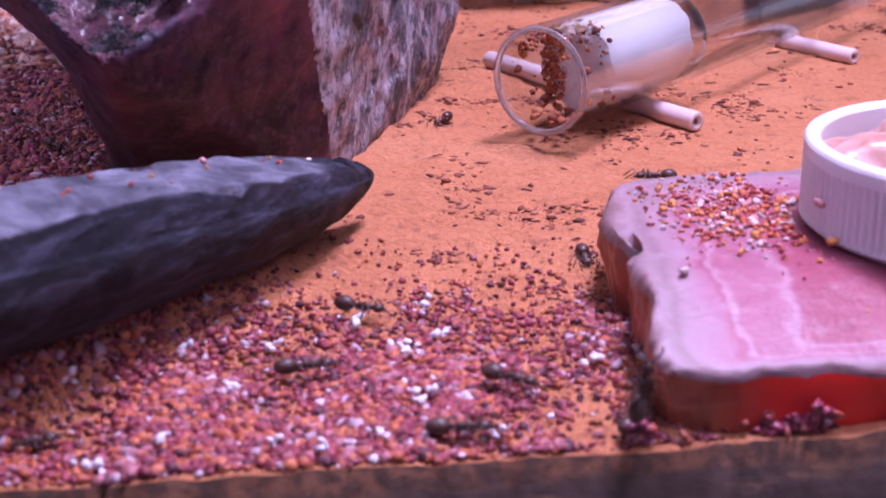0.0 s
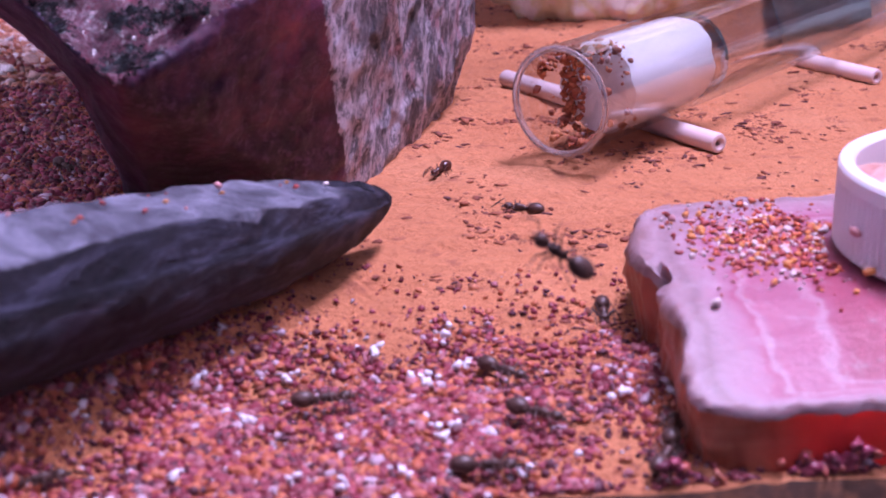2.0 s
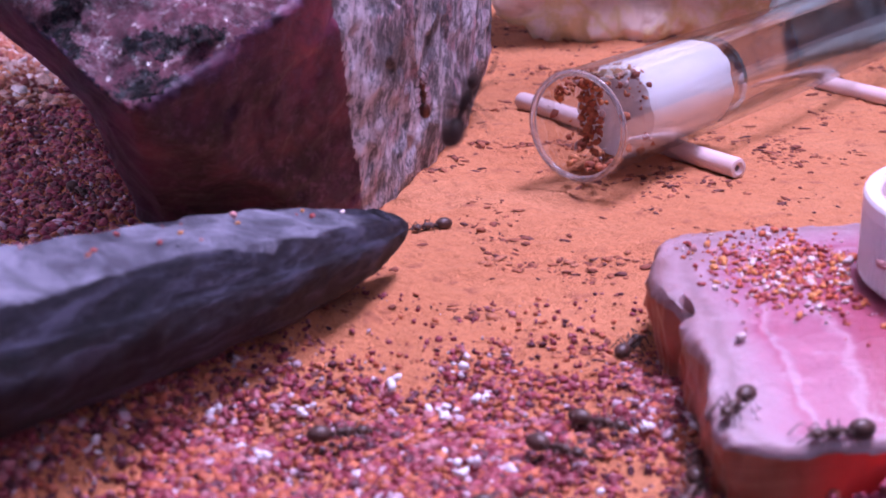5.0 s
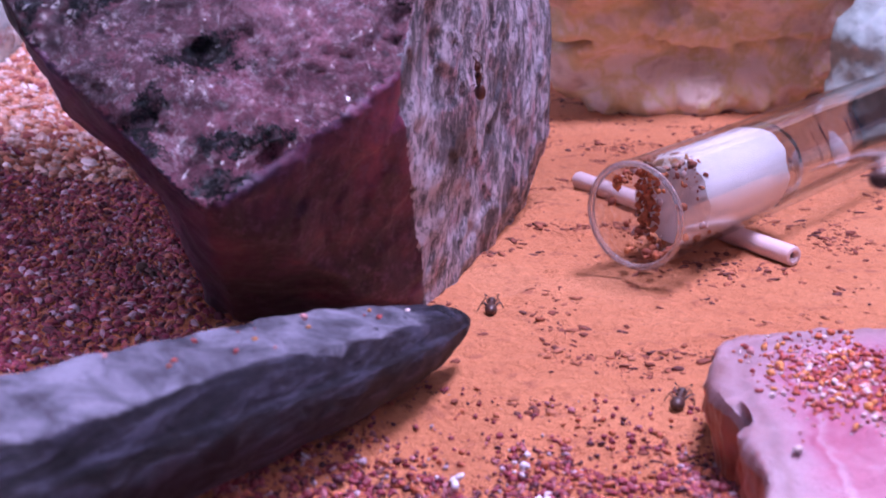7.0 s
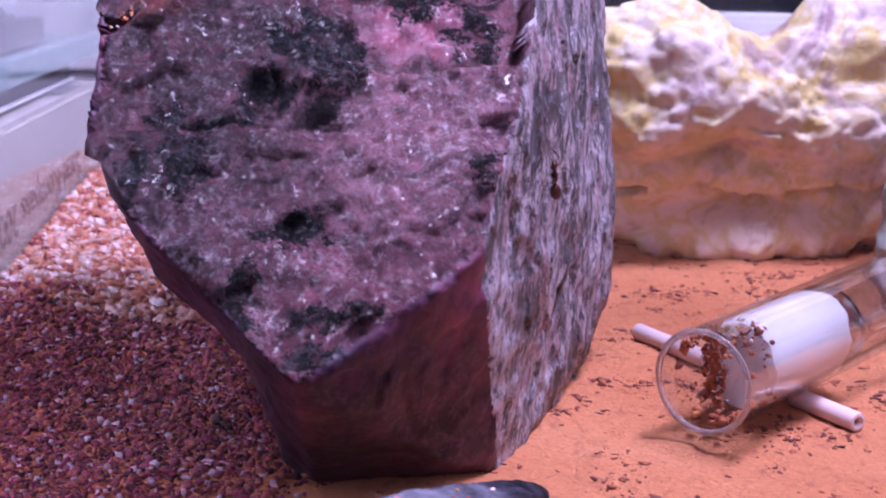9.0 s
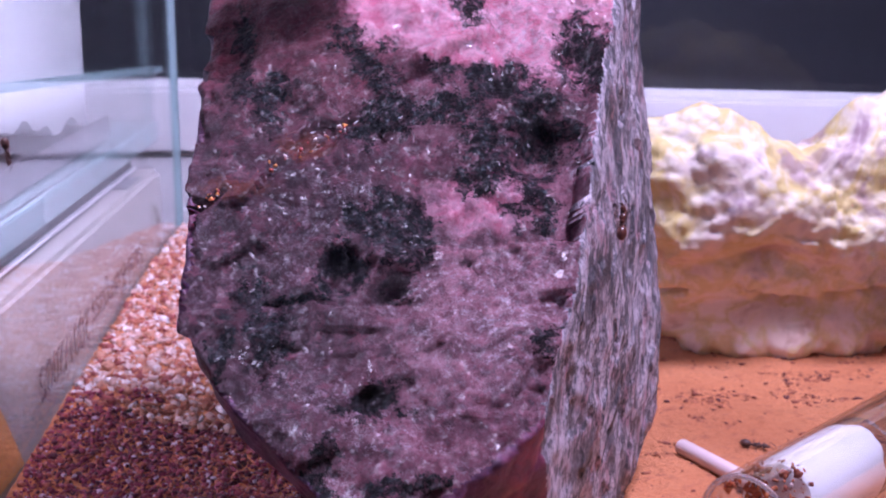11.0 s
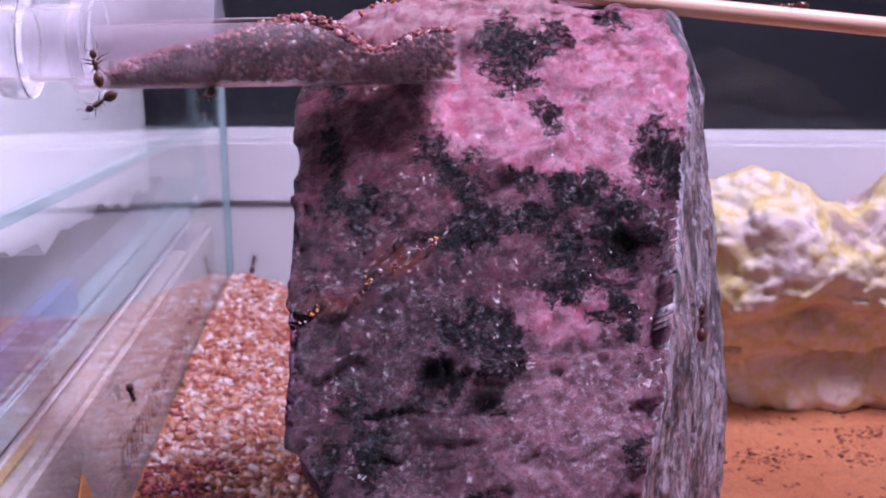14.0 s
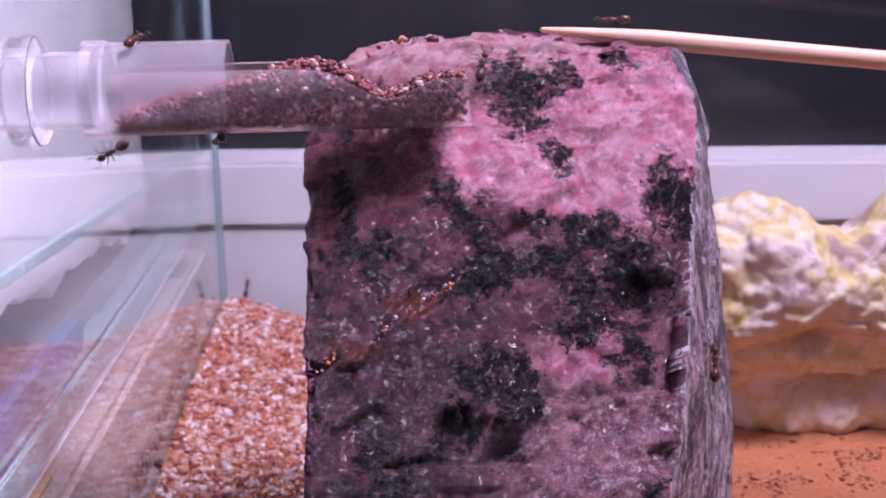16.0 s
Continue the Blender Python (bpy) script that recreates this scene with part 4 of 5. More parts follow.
def build_tube():
    tube = thing("test_tube", "glass test tube with cotton plug and water lying on a straw", "test tube", at=along(TUBE_AT, TUBE_AT + TUBE_WAY))
    r, w, length = TUBE_R, 0.0009, 0.145
    prof = [(r - w, 0.0), (r - w / 2, -0.0006), (r + 0.0002, 0.0), (r + 0.0002, 0.0008), (r, 0.0014), (r, length - r)]
    prof += [(r * math.cos(a), length - r + r * math.sin(a)) for a in (0.3, 0.6, 0.9, 1.2)] + [(0.0, length)]
    q = r - w
    prof += [(0.0, length - w)] + [(q * math.cos(a), length - r + q * math.sin(a)) for a in (1.2, 0.9, 0.6, 0.3)] + [(q, length - r)]
    ob = part("glass_wall", from_bm("tube_glass", lathe_bm(prof, 64, closed=True), thin_glass("tube_glass"), smooth=32), tube)
    lip = [(r - w / 2 + 0.0005 * math.cos(a), 0.0002 + 0.0005 * math.sin(a)) for a in (0.0, 0.8, 1.6, 2.4, 3.14, 3.9, 4.7, 5.5)]
    part("lip", from_bm("tube_lip", lathe_bm(lip, 64, closed=True), Nodes("milky_glass").done((0.90, 0.90, 0.94), 0.08, Transmission_Weight=0.85), smooth=180), tube, "thick rounded glass lip")
    q -= 0.00005
    bm = lathe_bm([(0.0, 0.0112), (q * 0.3, 0.0112), (q * 0.55, 0.0110), (q * 0.75, 0.0110), (q * 0.92, 0.0114), (q, 0.0128), (q, 0.0355), (q * 0.9, 0.038), (q * 0.5, 0.0405), (0.0, 0.0410)], 96)
    for v in bm.verts:
        if v.co.z < 0.012 or v.co.z > 0.036:
            v.co.z += 0.0012 * fractal(v.co, 300, 3)
    part("cotton_plug", from_bm("cotton_plug", bm, COTTON, smooth=32), tube, "dense white cotton plug")
    ob = part("water", from_bm("tube_water", lathe_bm([(0.0, 0.0425), (q * 0.85, 0.0420), (q, 0.0410), (q, length - r), (q * 0.7, length - 0.003), (0.0, length - 0.0012)], 48), WATER, smooth=32), tube)
    ob.visible_shadow = False
    rng = np.random.default_rng(5)
    # reddish crumbs stuck inside, in a streak along one side and on the floor of the mouth
    low = Vector((0, 0, -1))
    inv = tube.matrix_world.to_3x3().inverted()
    down = (inv @ low).normalized()
    sideways = down.cross(Vector((0, 0, 1))).normalized()
    spots, sizes = [], []
    for k in range(190):
        a = rng.choice([rng.normal(0.0, 0.6), rng.normal(-2.15, 0.35), rng.normal(2.5, 0.4)], p=[0.42, 0.28, 0.30])
        s = 0.00022 + 0.0006 * rng.random() ** 2
        p = (down * math.cos(a) + sideways * math.sin(a)) * (q - s * 0.7)
        spots.append((p.x, p.y, rng.uniform(0.0025, 0.0135)))
        sizes.append(s)
    for k in range(110):
        s = rng.uniform(0.0003, 0.0008)
        u = rng.normal(0, 0.0012)
        v = rng.uniform(-0.0065, 0.0065)
        p = down * v + sideways * (u - 0.0036)
        spots.append((p.x, p.y, 0.0100 - s))
        sizes.append(s)
    part("crumbs", grains("tube_crumbs", spots, sizes, TUBE_CRUMBS, 1.0, 6), tube, "reddish brown crumbs stuck inside the mouth")
    return tube


build_tube()


# ---- straws, skewer ----
def rod(name, label, category, a, b, r, mat, hollow=False, point=0.0):
    length = (Vector(b) - Vector(a)).length
    if hollow:
        prof = [(r * 0.30, 0.0004), (r * 0.62, 0), (r * 0.9, 0.0001), (r, 0.0005), (r, length - 0.0005), (r * 0.9, length - 0.0001), (r * 0.62, length), (r * 0.30, length - 0.0004)]
        bm = lathe_bm(prof, 28, closed=True)
    else:
        prof = [(0, 0), (r * 0.22, 0.0003)] + [(r * (0.25 + 0.75 * (k / 8) ** 0.8), 0.0005 + point * k / 8) for k in range(9)] + [(r, length), (0, length)]
        bm = lathe_bm(prof, 28)
    me = from_bm(name, bm, mat, smooth=True)
    me.set_sharp_from_angle(angle=radians(40))
    return thing(name, label, category, me, at=along(a, b))


STRAW = plain("pale_straw_plastic", (0.72, 0.58, 0.58), 0.35, 250, 0.1, Subsurface_Weight=0.3, Subsurface_Radius=(0.001, 0.001, 0.001), Subsurface_Scale=1.0)
rod("straw", "short pale pink tube lying across under the test tube", "straw", (0.0475, 0.2760, 0.0018), (0.0742, 0.2222, 0.0016), 0.0017, STRAW, hollow=True)
rod("straw", "pale pink tube lying on the sand behind the test tube", "straw", (0.1040, 0.2990, 0.0018), (0.1195, 0.2660, 0.0016), 0.0016, STRAW, hollow=True)


def wood_material():
    n = Nodes("bamboo_wood")
    s = n.stretched(1, 1, 0.05)
    f = n.noise(700, 5, 0.6, 0.2, s)
    return n.done(n.ramp(f, [(0.3, (0.52, 0.33, 0.22)), (0.55, (0.70, 0.48, 0.34)), (0.75, (0.76, 0.56, 0.42))]), 0.5, n.bump(f, 0.4, 0.0003))


rod("wooden_skewer", "pointed bamboo skewer lying on the rock", "skewer", (0.0006, 0.2670, 0.1151), (0.3156, 0.2720, 0.0793), 0.0019, wood_material(), point=0.022)


# ---- the clear chute from the nest ----
PLASTIC = Nodes("clear_plastic").done((0.93, 0.91, 0.95), 0.13, Transmission_Weight=0.90, IOR=1.3)
FROSTED = Nodes("frosted_plastic").done((0.94, 0.86, 0.90), 0.17, Transmission_Weight=0.88, IOR=1.12)


def build_chute():
    y, z = 0.2345, 0.1091
    chute = thing("feeding_chute", "clear plastic tube cut open into a chute filled with gravel", "plastic tube", at=Matrix.Translation((-0.0148, y, z)) @ Matrix.Scale(1.055, 4))
    # a tube along -x, its upper half cut away towards the mouth
    r, w = 0.0075, 0.0005
    rows, cols = 90, 44
    verts, faces = [], []
    for layer in (r, r - w):
        for i in range(rows):
            d = i / (rows - 1) * 0.0570
            level = 0.0032 - 0.0052 * math.exp(-((d - 0.0135) / 0.0065) ** 2) - 0.0022 * max(0.0, 1 - d / 0.01)
            a0 = math.acos(level / r)
            for k in range(cols):
                a = math.pi / 2 + a0 + (2 * math.pi - 2 * a0) * k / (cols - 1)
                verts.append((-d, layer * math.cos(a), layer * math.sin(a)))
    n = rows * cols
    for i in range(rows - 1):
        for k in range(cols - 1):
            a = i * cols + k
            faces.append((a, a + cols, a + cols + 1, a + 1))
            faces.append((n + a, n + a + 1, n + a + cols + 1, n + a + cols))
        faces.append((i * cols, n + i * cols, n + (i + 1) * cols, (i + 1) * cols))
        e = cols - 1
        faces.append((i * cols + e, (i + 1) * cols + e, n + (i + 1) * cols + e, n + i * cols + e))
    for k in range(cols - 1):
        faces.append((k, k + 1, n + k + 1, n + k))
        a = (rows - 1) * cols + k
        faces.append((a, n + a, n + a + 1, a + 1))
    bm = bmesh.new()
    loose = bpy.data.meshes.new("loose")
    loose.from_pydata(verts, [], faces)
    bm.from_mesh(loose)
    ob = part("half_pipe", from_bm("half_pipe", bm, FROSTED, smooth=32), chute, "hazy cut-open plastic half pipe")
    ob.visible_shadow = False
    turn = pose(0, 0, 0, 0, -90, 0)
    bm = lathe_bm([(0.0070, 0.0), (0.0075, 0.0), (0.0075, 0.0190), (0.0079, 0.0195), (0.0079, 0.0228), (0.0070, 0.0228)], 48, closed=True)
    ob = part("sleeve", from_bm("sleeve", bm, PLASTIC, smooth=32), chute, "wider clear plastic sleeve")
    ob.matrix_basis = pose(-0.0387, 0, 0.0) @ turn
    ob.visible_shadow = False
    bm = lathe_bm([(0.0055, 0.0), (0.0062, 0.0), (0.0062, 0.010), (0.0088, 0.0102), (0.0090, 0.012), (0.0088, 0.0150), (0.0062, 0.0152), (0.0062, 0.06), (0.0055, 0.06)], 40, closed=True)
    ob = part("connector", from_bm("connector", bm, PLASTIC, smooth=32), chute, "clear plastic connector with a collar")
    ob.matrix_basis = pose(-0.0600, 0, 0.0) @ turn
    ob.visible_shadow = False
    # gravel fill as a heap of grains
    rng = np.random.default_rng(8)
    spots, sizes = [], []
    while len(spots) < 3600:
        d = rng.uniform(0.0012, 0.056)
        level = 0.0040 - max(0.0, d - 0.026) * 0.26 - 0.0056 * math.exp(-((d - 0.0135) / 0.0065) ** 2) - 0.0030 * max(0.0, 1 - d / 0.012)
        a, b = rng.uniform(-0.0068, 0.0068), rng.uniform(-0.0068, level)
        if a * a + b * b < 0.0066 ** 2 and (b > level - 0.0012 or a * a + b * b > 0.0056 ** 2):
            spots.append((-d, a, b))
            sizes.append(rng.uniform(0.00035, 0.00075))
    part("gravel", grains("chute_gravel", spots, sizes, CHUTE_FILL, 0.9, 9), chute, "red and white gravel filling the chute")
    return chute


build_chute()


# ---- yellow crusty rock, green rock ----
def blob_mesh(name, blobs, centre, mats, rough, level=6, floor=0.0, seed=0, bubbly=0.0, calm=-1.0, slit=None):
    """A lumpy stone: the outer skin of joined balls seen from its centre."""
    bm = bmesh.new()
    bmesh.ops.create_icosphere(bm, subdivisions=level, radius=1)
    dirs = np.array([v.co.normalized()[:] for v in bm.verts])
    c = np.array(centre)
    t = np.full(len(dirs), 0.0)
    far = 0.12
    lo, hi = np.zeros(len(dirs)), np.full(len(dirs), far)
    places, radii = np.array([b[:3] for b in blobs]), np.array([b[3] for b in blobs])

    def inside(r):
        p = c + dirs * r[:, None]
        d = np.linalg.norm(p[:, None] - places[None], axis=2) - radii[None]
        k = 0.0022
        return -k * np.log(np.exp(-d / k).sum(1)) < 0

    steps = np.linspace(0.002, far, 110)
    for r in steps:
        ok = inside(np.full(len(dirs), r))
        t = np.where(ok, r, t)
    lo, hi = t, t + (steps[1] - steps[0])
    for _ in range(8):
        m = (lo + hi) / 2
        ok = inside(m)
        lo, hi = np.where(ok, m, lo), np.where(ok, hi, m)
    for v, u, r in zip(bm.verts, dirs, lo):
        p = Vector(c + u * r)
        bubble = noise.voronoi(p * 80 + Vector((seed, 0, 0)))[0][0]
        fine = noise.voronoi(p * 260)[0][0]
        lump = bubbly * (0.55 - bubble) + bubbly * 0.35 * (0.5 - fine) + rough[0] * fractal(p + Vector((seed, 0, 0)), rough[1], 4) + rough[2] * fractal(p, rough[3], 3)
        if slit and u[1] < 0:
            # small caves under the ledge
            wave = noise.noise(Vector((p.x * 210, 3.1, 0)))
            off = (p.z - slit - 0.0012 * wave - 0.0040 * noise.noise(Vector((p.x * 60, 1.3, 0)))) / (0.0011 + 0.0010 * max(0.0, noise.noise(Vector((p.x * 120, 7.7, 0)))))
            lump -= 0.0130 * max(0.0, min(1.0, 0.55 + 1.3 * noise.noise(Vector((p.x * 85, 5.2, 1.0))))) * math.exp(-off * off)
        p += Vector(u) * lump * (1.0 if p.z > calm else 0.7)
        p.z = max(p.z, floor)
        v.co = p
    return from_bm(name, bm, mats, smooth=True)


def crust_material():
    n = Nodes("yellow_crust")
    fine, mid, big = n.noise(520, 6, 0.72), n.noise(150, 5, 0.65), n.noise(52, 5, 0.62, 0.6)
    c = n.ramp(big, [(0.34, (0.34, 0.24, 0.27)), (0.43, (0.64, 0.57, 0.51)), (0.49, (0.68, 0.62, 0.48)), (0.57, (0.56, 0.46, 0.18)), (0.66, (0.60, 0.52, 0.28)), (0.74, (0.68, 0.62, 0.55))])
    c = n.mix(n.math("MULTIPLY", n.step(mid, 0.52, 0.7), 0.5), c, (0.68, 0.62, 0.58))
    c = n.mix(n.math("MULTIPLY", n.step(n.noise(50, 5, 0.6, 0.6), 0.53, 0.63), 0.75), c, (0.36, 0.25, 0.28))
    # smooth flank under the crust: peach and ochre stone, bounced light in its colour
    split = n.add("ShaderNodeSeparateXYZ")
    n.put(split.inputs[0], n.coord)
    level = n.math("ADD", split.outputs[2], n.math("MULTIPLY", n.math("SUBTRACT", big, 0.5), 0.03))
    flank = n.ramp(n.noise(80, 6, 0.65, 0.5), [(0.34, (0.60, 0.49, 0.40)), (0.44, (0.80, 0.71, 0.65)), (0.52, (0.68, 0.60, 0.32)), (0.60, (0.82, 0.74, 0.67)), (0.72, (0.86, 0.80, 0.77))])
    c = n.mix(n.step(level, 0.040, 0.024), c, flank)
    return n.done(c, 0.75, n.bump(n.math("ADD", n.math("MULTIPLY", fine, 0.5), mid), 0.7, 0.0010), Subsurface_Weight=0.1, Subsurface_Radius=(0.002, 0.0015, 0.001), Subsurface_Scale=1.0)


def build_crusty_rock():
    lumps = [(0.058, 0.345, 0.050, 0.0145), (0.067, 0.343, 0.051, 0.0150), (0.055, 0.344, 0.040, 0.011), (0.072, 0.339, 0.044, 0.011), (0.083, 0.341, 0.044, 0.0105), (0.088, 0.350, 0.042, 0.012), (0.098, 0.347, 0.046, 0.0125), (0.108, 0.347, 0.052, 0.0135), (0.120, 0.350, 0.054, 0.017), (0.132, 0.352, 0.048, 0.017), (0.140, 0.355, 0.038, 0.017)]
    shelf = [(0.063, 0.336, 0.0400, 0.0095), (0.071, 0.337, 0.0405, 0.0080), (0.056, 0.339, 0.036, 0.0075), (0.090, 0.342, 0.0405, 0.0095), (0.098, 0.341, 0.0365, 0.0085), (0.103, 0.340, 0.0340, 0.0075), (0.113, 0.341, 0.036, 0.0095)]
    core = [(0.075, 0.364, 0.029, 0.0165), (0.092, 0.366, 0.029, 0.0175), (0.110, 0.365, 0.029, 0.0185), (0.125, 0.366, 0.029, 0.0195), (0.060, 0.360, 0.029, 0.011)]
    ledge = [(0.060, 0.3475, 0.0225, 0.0065), (0.068, 0.3450, 0.0232, 0.0056), (0.0755, 0.3440, 0.0222, 0.0058), (0.083, 0.3470, 0.0236, 0.0054), (0.0895, 0.3480, 0.0232, 0.0050), (0.098, 0.3480, 0.0240, 0.0070), (0.108, 0.3500, 0.0230, 0.0085), (0.118, 0.352, 0.024, 0.009)]
    foot = [(0.070, 0.353, 0.0072, 0.0078), (0.080, 0.351, 0.0062, 0.0078), (0.090, 0.350, 0.0050, 0.0078), (0.100, 0.351, 0.0060, 0.0080), (0.110, 0.354, 0.0085, 0.0090), (0.122, 0.359, 0.0135, 0.0115), (0.060, 0.357, 0.0125, 0.0075)]
    me = blob_mesh("crusty_rock", lumps + shelf + core + ledge + foot, (0.092, 0.360, 0.028), crust_material(), (0.0022, 70, 0.0007, 230), 7, -0.001, 0, 0.0062, 0.030, 0.0180)
    return thing("crusty_rock", "lumpy pale yellow and lilac crusted rock on the sand", "rock", me)


build_crusty_rock()


def green_material():
    n = Nodes("grey_green_stone")
    f, g = n.noise(300, 6, 0.7), n.noise(60, 4)
    c = n.ramp(g, [(0.3, (0.16, 0.22, 0.20)), (0.6, (0.32, 0.40, 0.38)), (0.75, (0.5, 0.55, 0.55))])
    return n.done(n.mix(n.step(f, 0.5, 0.7), c, n.mix(0.5, c, (0.5, 0.55, 0.55))), 0.6, n.bump(f, 0.7, 0.001))


thing("grey_green_rock", "rounded grey-green stone between test tube and crusted rock", "rock", blob_mesh("grey_green_rock", [(0.1235, 0.3210, 0.008, 0.0105), (0.1245, 0.3220, 0.020, 0.0105), (0.1290, 0.3240, 0.030, 0.0080)], (0.1240, 0.3220, 0.016), green_material(), (0.0015, 80, 0.0008, 250), 5, -0.001, 4))
thing("grey_green_rock", "small pale grey-green stone lying beside the test tube", "rock", blob_mesh("small_green_rock", [(0.1460, 0.2910, 0.006, 0.0080), (0.1530, 0.2900, 0.007, 0.0085), (0.1600, 0.2930, 0.006, 0.0080)], (0.1530, 0.2910, 0.007), green_material(), (0.0012, 80, 0.0006, 250), 5, -0.001, 9))


# ---- outside the left pane: carton and nest tank ----
CARTON = plain("cream_carton", (0.27, 0.25, 0.235), 0.6, 90, 0.10)
PLASTER = plain("white_plaster", (0.52, 0.53, 0.54), 0.85, 160, 0.07)
INK = plain("grey_ink", (0.06, 0.055, 0.065), 0.6, 400)


def build_carton():
    x1 = LEFT - PANE - 0.0015
    carton = thing("carton", "cream cardboard carton with handwriting standing against the glass", "cardboard box")
    part("body", from_bm("carton_body", box_bm(x1 - 0.11, x1, 0.125, 0.432, -0.0305, 0.0366, 0.0015), CARTON), carton)
    part("flap", from_bm("carton_flap", box_bm(x1 - 0.016, x1 - 0.002, 0.392, 0.412, 0.0367, 0.0371), plain("dark_tape", (0.10, 0.10, 0.12), 0.5, 200)), carton, "dark tape strip")
    curve = bpy.data.curves.new("writing", "FONT")
    curve.body, curve.size, curve.extrude = "Sand-Kompass 2001/2005", 0.0108, 0.0001
    text = new("writing_curve", curve)
    bpy.context.view_layer.update()
    me = bpy.data.meshes.new_from_object(text.evaluated_get(bpy.context.evaluated_depsgraph_get()))
    bpy.data.objects.remove(text)
    me.materials.append(INK)
    ob = part("writing", me, carton, "grey handwritten words")
    ob.matrix_basis = pose(x1 + 0.0006, 0.395, 0.021, -90, 0, -90) @ pose(0, 0, 0, 0, 0, 2)
    bm = bmesh.new()
    ring = [bm.verts.new((x1 + h, y, z)) for h in (0.0002, 0.0006) for y, z in ((0.2500, 0.0250), (0.2680, 0.0020), (0.2260, 0.0020))]
    bm.faces.new(ring[3:])
    bm.faces.new(ring[2::-1])
    for k in range(3):
        bm.faces.new((ring[k], ring[(k + 1) % 3], ring[(k + 1) % 3 + 3], ring[k + 3]))
    part("print", from_bm("carton_print", bm, plain("orange_print", (0.62, 0.26, 0.06), 0.6, 200)), carton, "orange printed triangle")
    return carton


build_carton()


def build_nest():
    nest = thing("nest_tank", "glass nest tank with white plaster beside the sand tank", "glass tank")
    x1 = LEFT - PANE - 0.004
    # dark board added in the gap over the carton, shade in its colour
    part("gap_board", from_bm("nest_board", box_bm(x1 - 0.12, x1 - 0.0042, 0.13, 0.42, 0.0372, 0.0435), plain("gap_shade", (0.022, 0.024, 0.030), 0.8, 200)), nest, "dark board in the gap under the glass, coloured as shade")
    part("base_plate", from_bm("nest_base", box_bm(x1 - 0.12, x1, 0.12, 0.445, 0.0437, 0.0500, 0.0004), EDGE), nest, "blue-green glass base plate")
    for b in ((x1 - 0.003, x1, 0.12, 0.445, 0.0512, 0.20), (x1 - 0.12, x1 - 0.0035, 0.442, 0.445, 0.0512, 0.20)):
        ob = part("pane", from_bm("nest_pane", box_bm(*b), GLASS), nest)
        ob.visible_shadow = False
    # white strip stands in for the bright line along a glass edge
    part("edge_strip", from_bm("nest_edge", box_bm(x1 - 0.0040, x1 - 0.0028, 0.13, 0.42, 0.0381, 0.0388), plain("white_strip", (0.80, 0.80, 0.84), 0.3, 300)), nest, "thin white strip added as the bright line of the glass edge")
    # pale blue strip, lower towards the back
    strip = part("sloping_strip", from_bm("nest_strip", box_bm(x1 + 0.0002, x1 + 0.0022, 0.0, 0.310, -0.0010, 0.0010), EDGE), nest, "pale blue strip sloping along the nest pane")
    strip.matrix_basis = pose(0, 0.135, 0.0872, -3.8, 0, 0)
    part("label_strip", from_bm("nest_label", box_bm(x1 - 0.0035, x1 - 0.0012, 0.13, 0.240, 0.0373, 0.0380), plain("yellow_paper", (0.30, 0.22, 0.10), 0.7, 300)), nest, "yellow paper strip")
    part("blue_patch", from_bm("nest_patch", box_bm(x1 - 0.0075, x1 - 0.0045, 0.13, 0.277, 0.0511, 0.0575), plain("blue_patch", (0.07, 0.11, 0.24), 0.6, 200)), nest, "blue patch at the foot of the nest")
    bm = bmesh.new()
    n = 60
    lower = []
    for i in range(n):
        y = 0.12 + 0.245 * i / (n - 1)
        lower.append((y, 0.0730 - 0.090 * (y - 0.217) + 0.004 * fractal((y, 0, 0), 70, 5)))
    verts, faces = [], []
    for x in (x1 - 0.05, x1 - 0.006):
        for y, z in lower:
            verts += [(x, y, z), (x, y, 0.195)]
    m = 2 * n
    for i in range(n - 1):
        a = 2 * i
        faces += [(a, a + 2, a + 3, a + 1), (m + a, m + a + 1, m + a + 3, m + a + 2), (a, m + a, m + a + 2, a + 2), (a + 1, a + 3, m + a + 3, m + a + 1)]
    faces += [(0, 1, m + 1, m), (m - 2, 2 * m - 2, 2 * m - 1, m - 1)]
    part("plaster_block", mesh_of("plaster_block", verts, faces, PLASTER), nest, "white plaster block with a ragged lower edge")
    part("nest_soil", from_bm("nest_soil", box_bm(x1 - 0.05, x1 - 0.008, 0.12, 0.40, 0.0509, 0.0575), plain("grey_soil", (0.16, 0.15, 0.17), 0.9, 150, 0.4)), nest, "grey sand under the plaster")
    return nest


build_nest()

# ---- loose grains, the smallest last ----


def scatter(count, box, keep, size, seed, lift=0.35):
    rng = np.random.default_rng(seed)
    spots, sizes = [], []
    while len(spots) < count:
        x, y = rng.uniform(box[0], box[1]), rng.uniform(box[2], box[3])
        if rng.random() < keep(x, y):
            s = size[0] + (size[1] - size[0]) * rng.random() ** 2.2
            spots.append((x, y, ground_height(x, y) + s * lift))
            sizes.append(s)
    return spots, sizes


def front_heap(x, y):
    """How thickly the grains lie in front."""
    edge = 0.158 + 0.006 * fractal((x, y, 1), 50, 3) + 0.10 * min(0.0, x - 0.012)
    k = max(0.0, min(1.0, (edge + 0.004 - y) / 0.026)) ** 1.7
    gap = max(0.0, min(1.0, (x - 0.028 - 0.004 * fractal((x, y, 5), 90, 3)) / 0.006)) * max(0.0, min(1.0, (0.140 - y) / 0.01))
    return 0.035 + 0.965 * k * (1 - 0.7 * gap) * max(0.25, min(1.0, 0.75 + 1.6 * fractal((x, y, 9), 110, 3)))


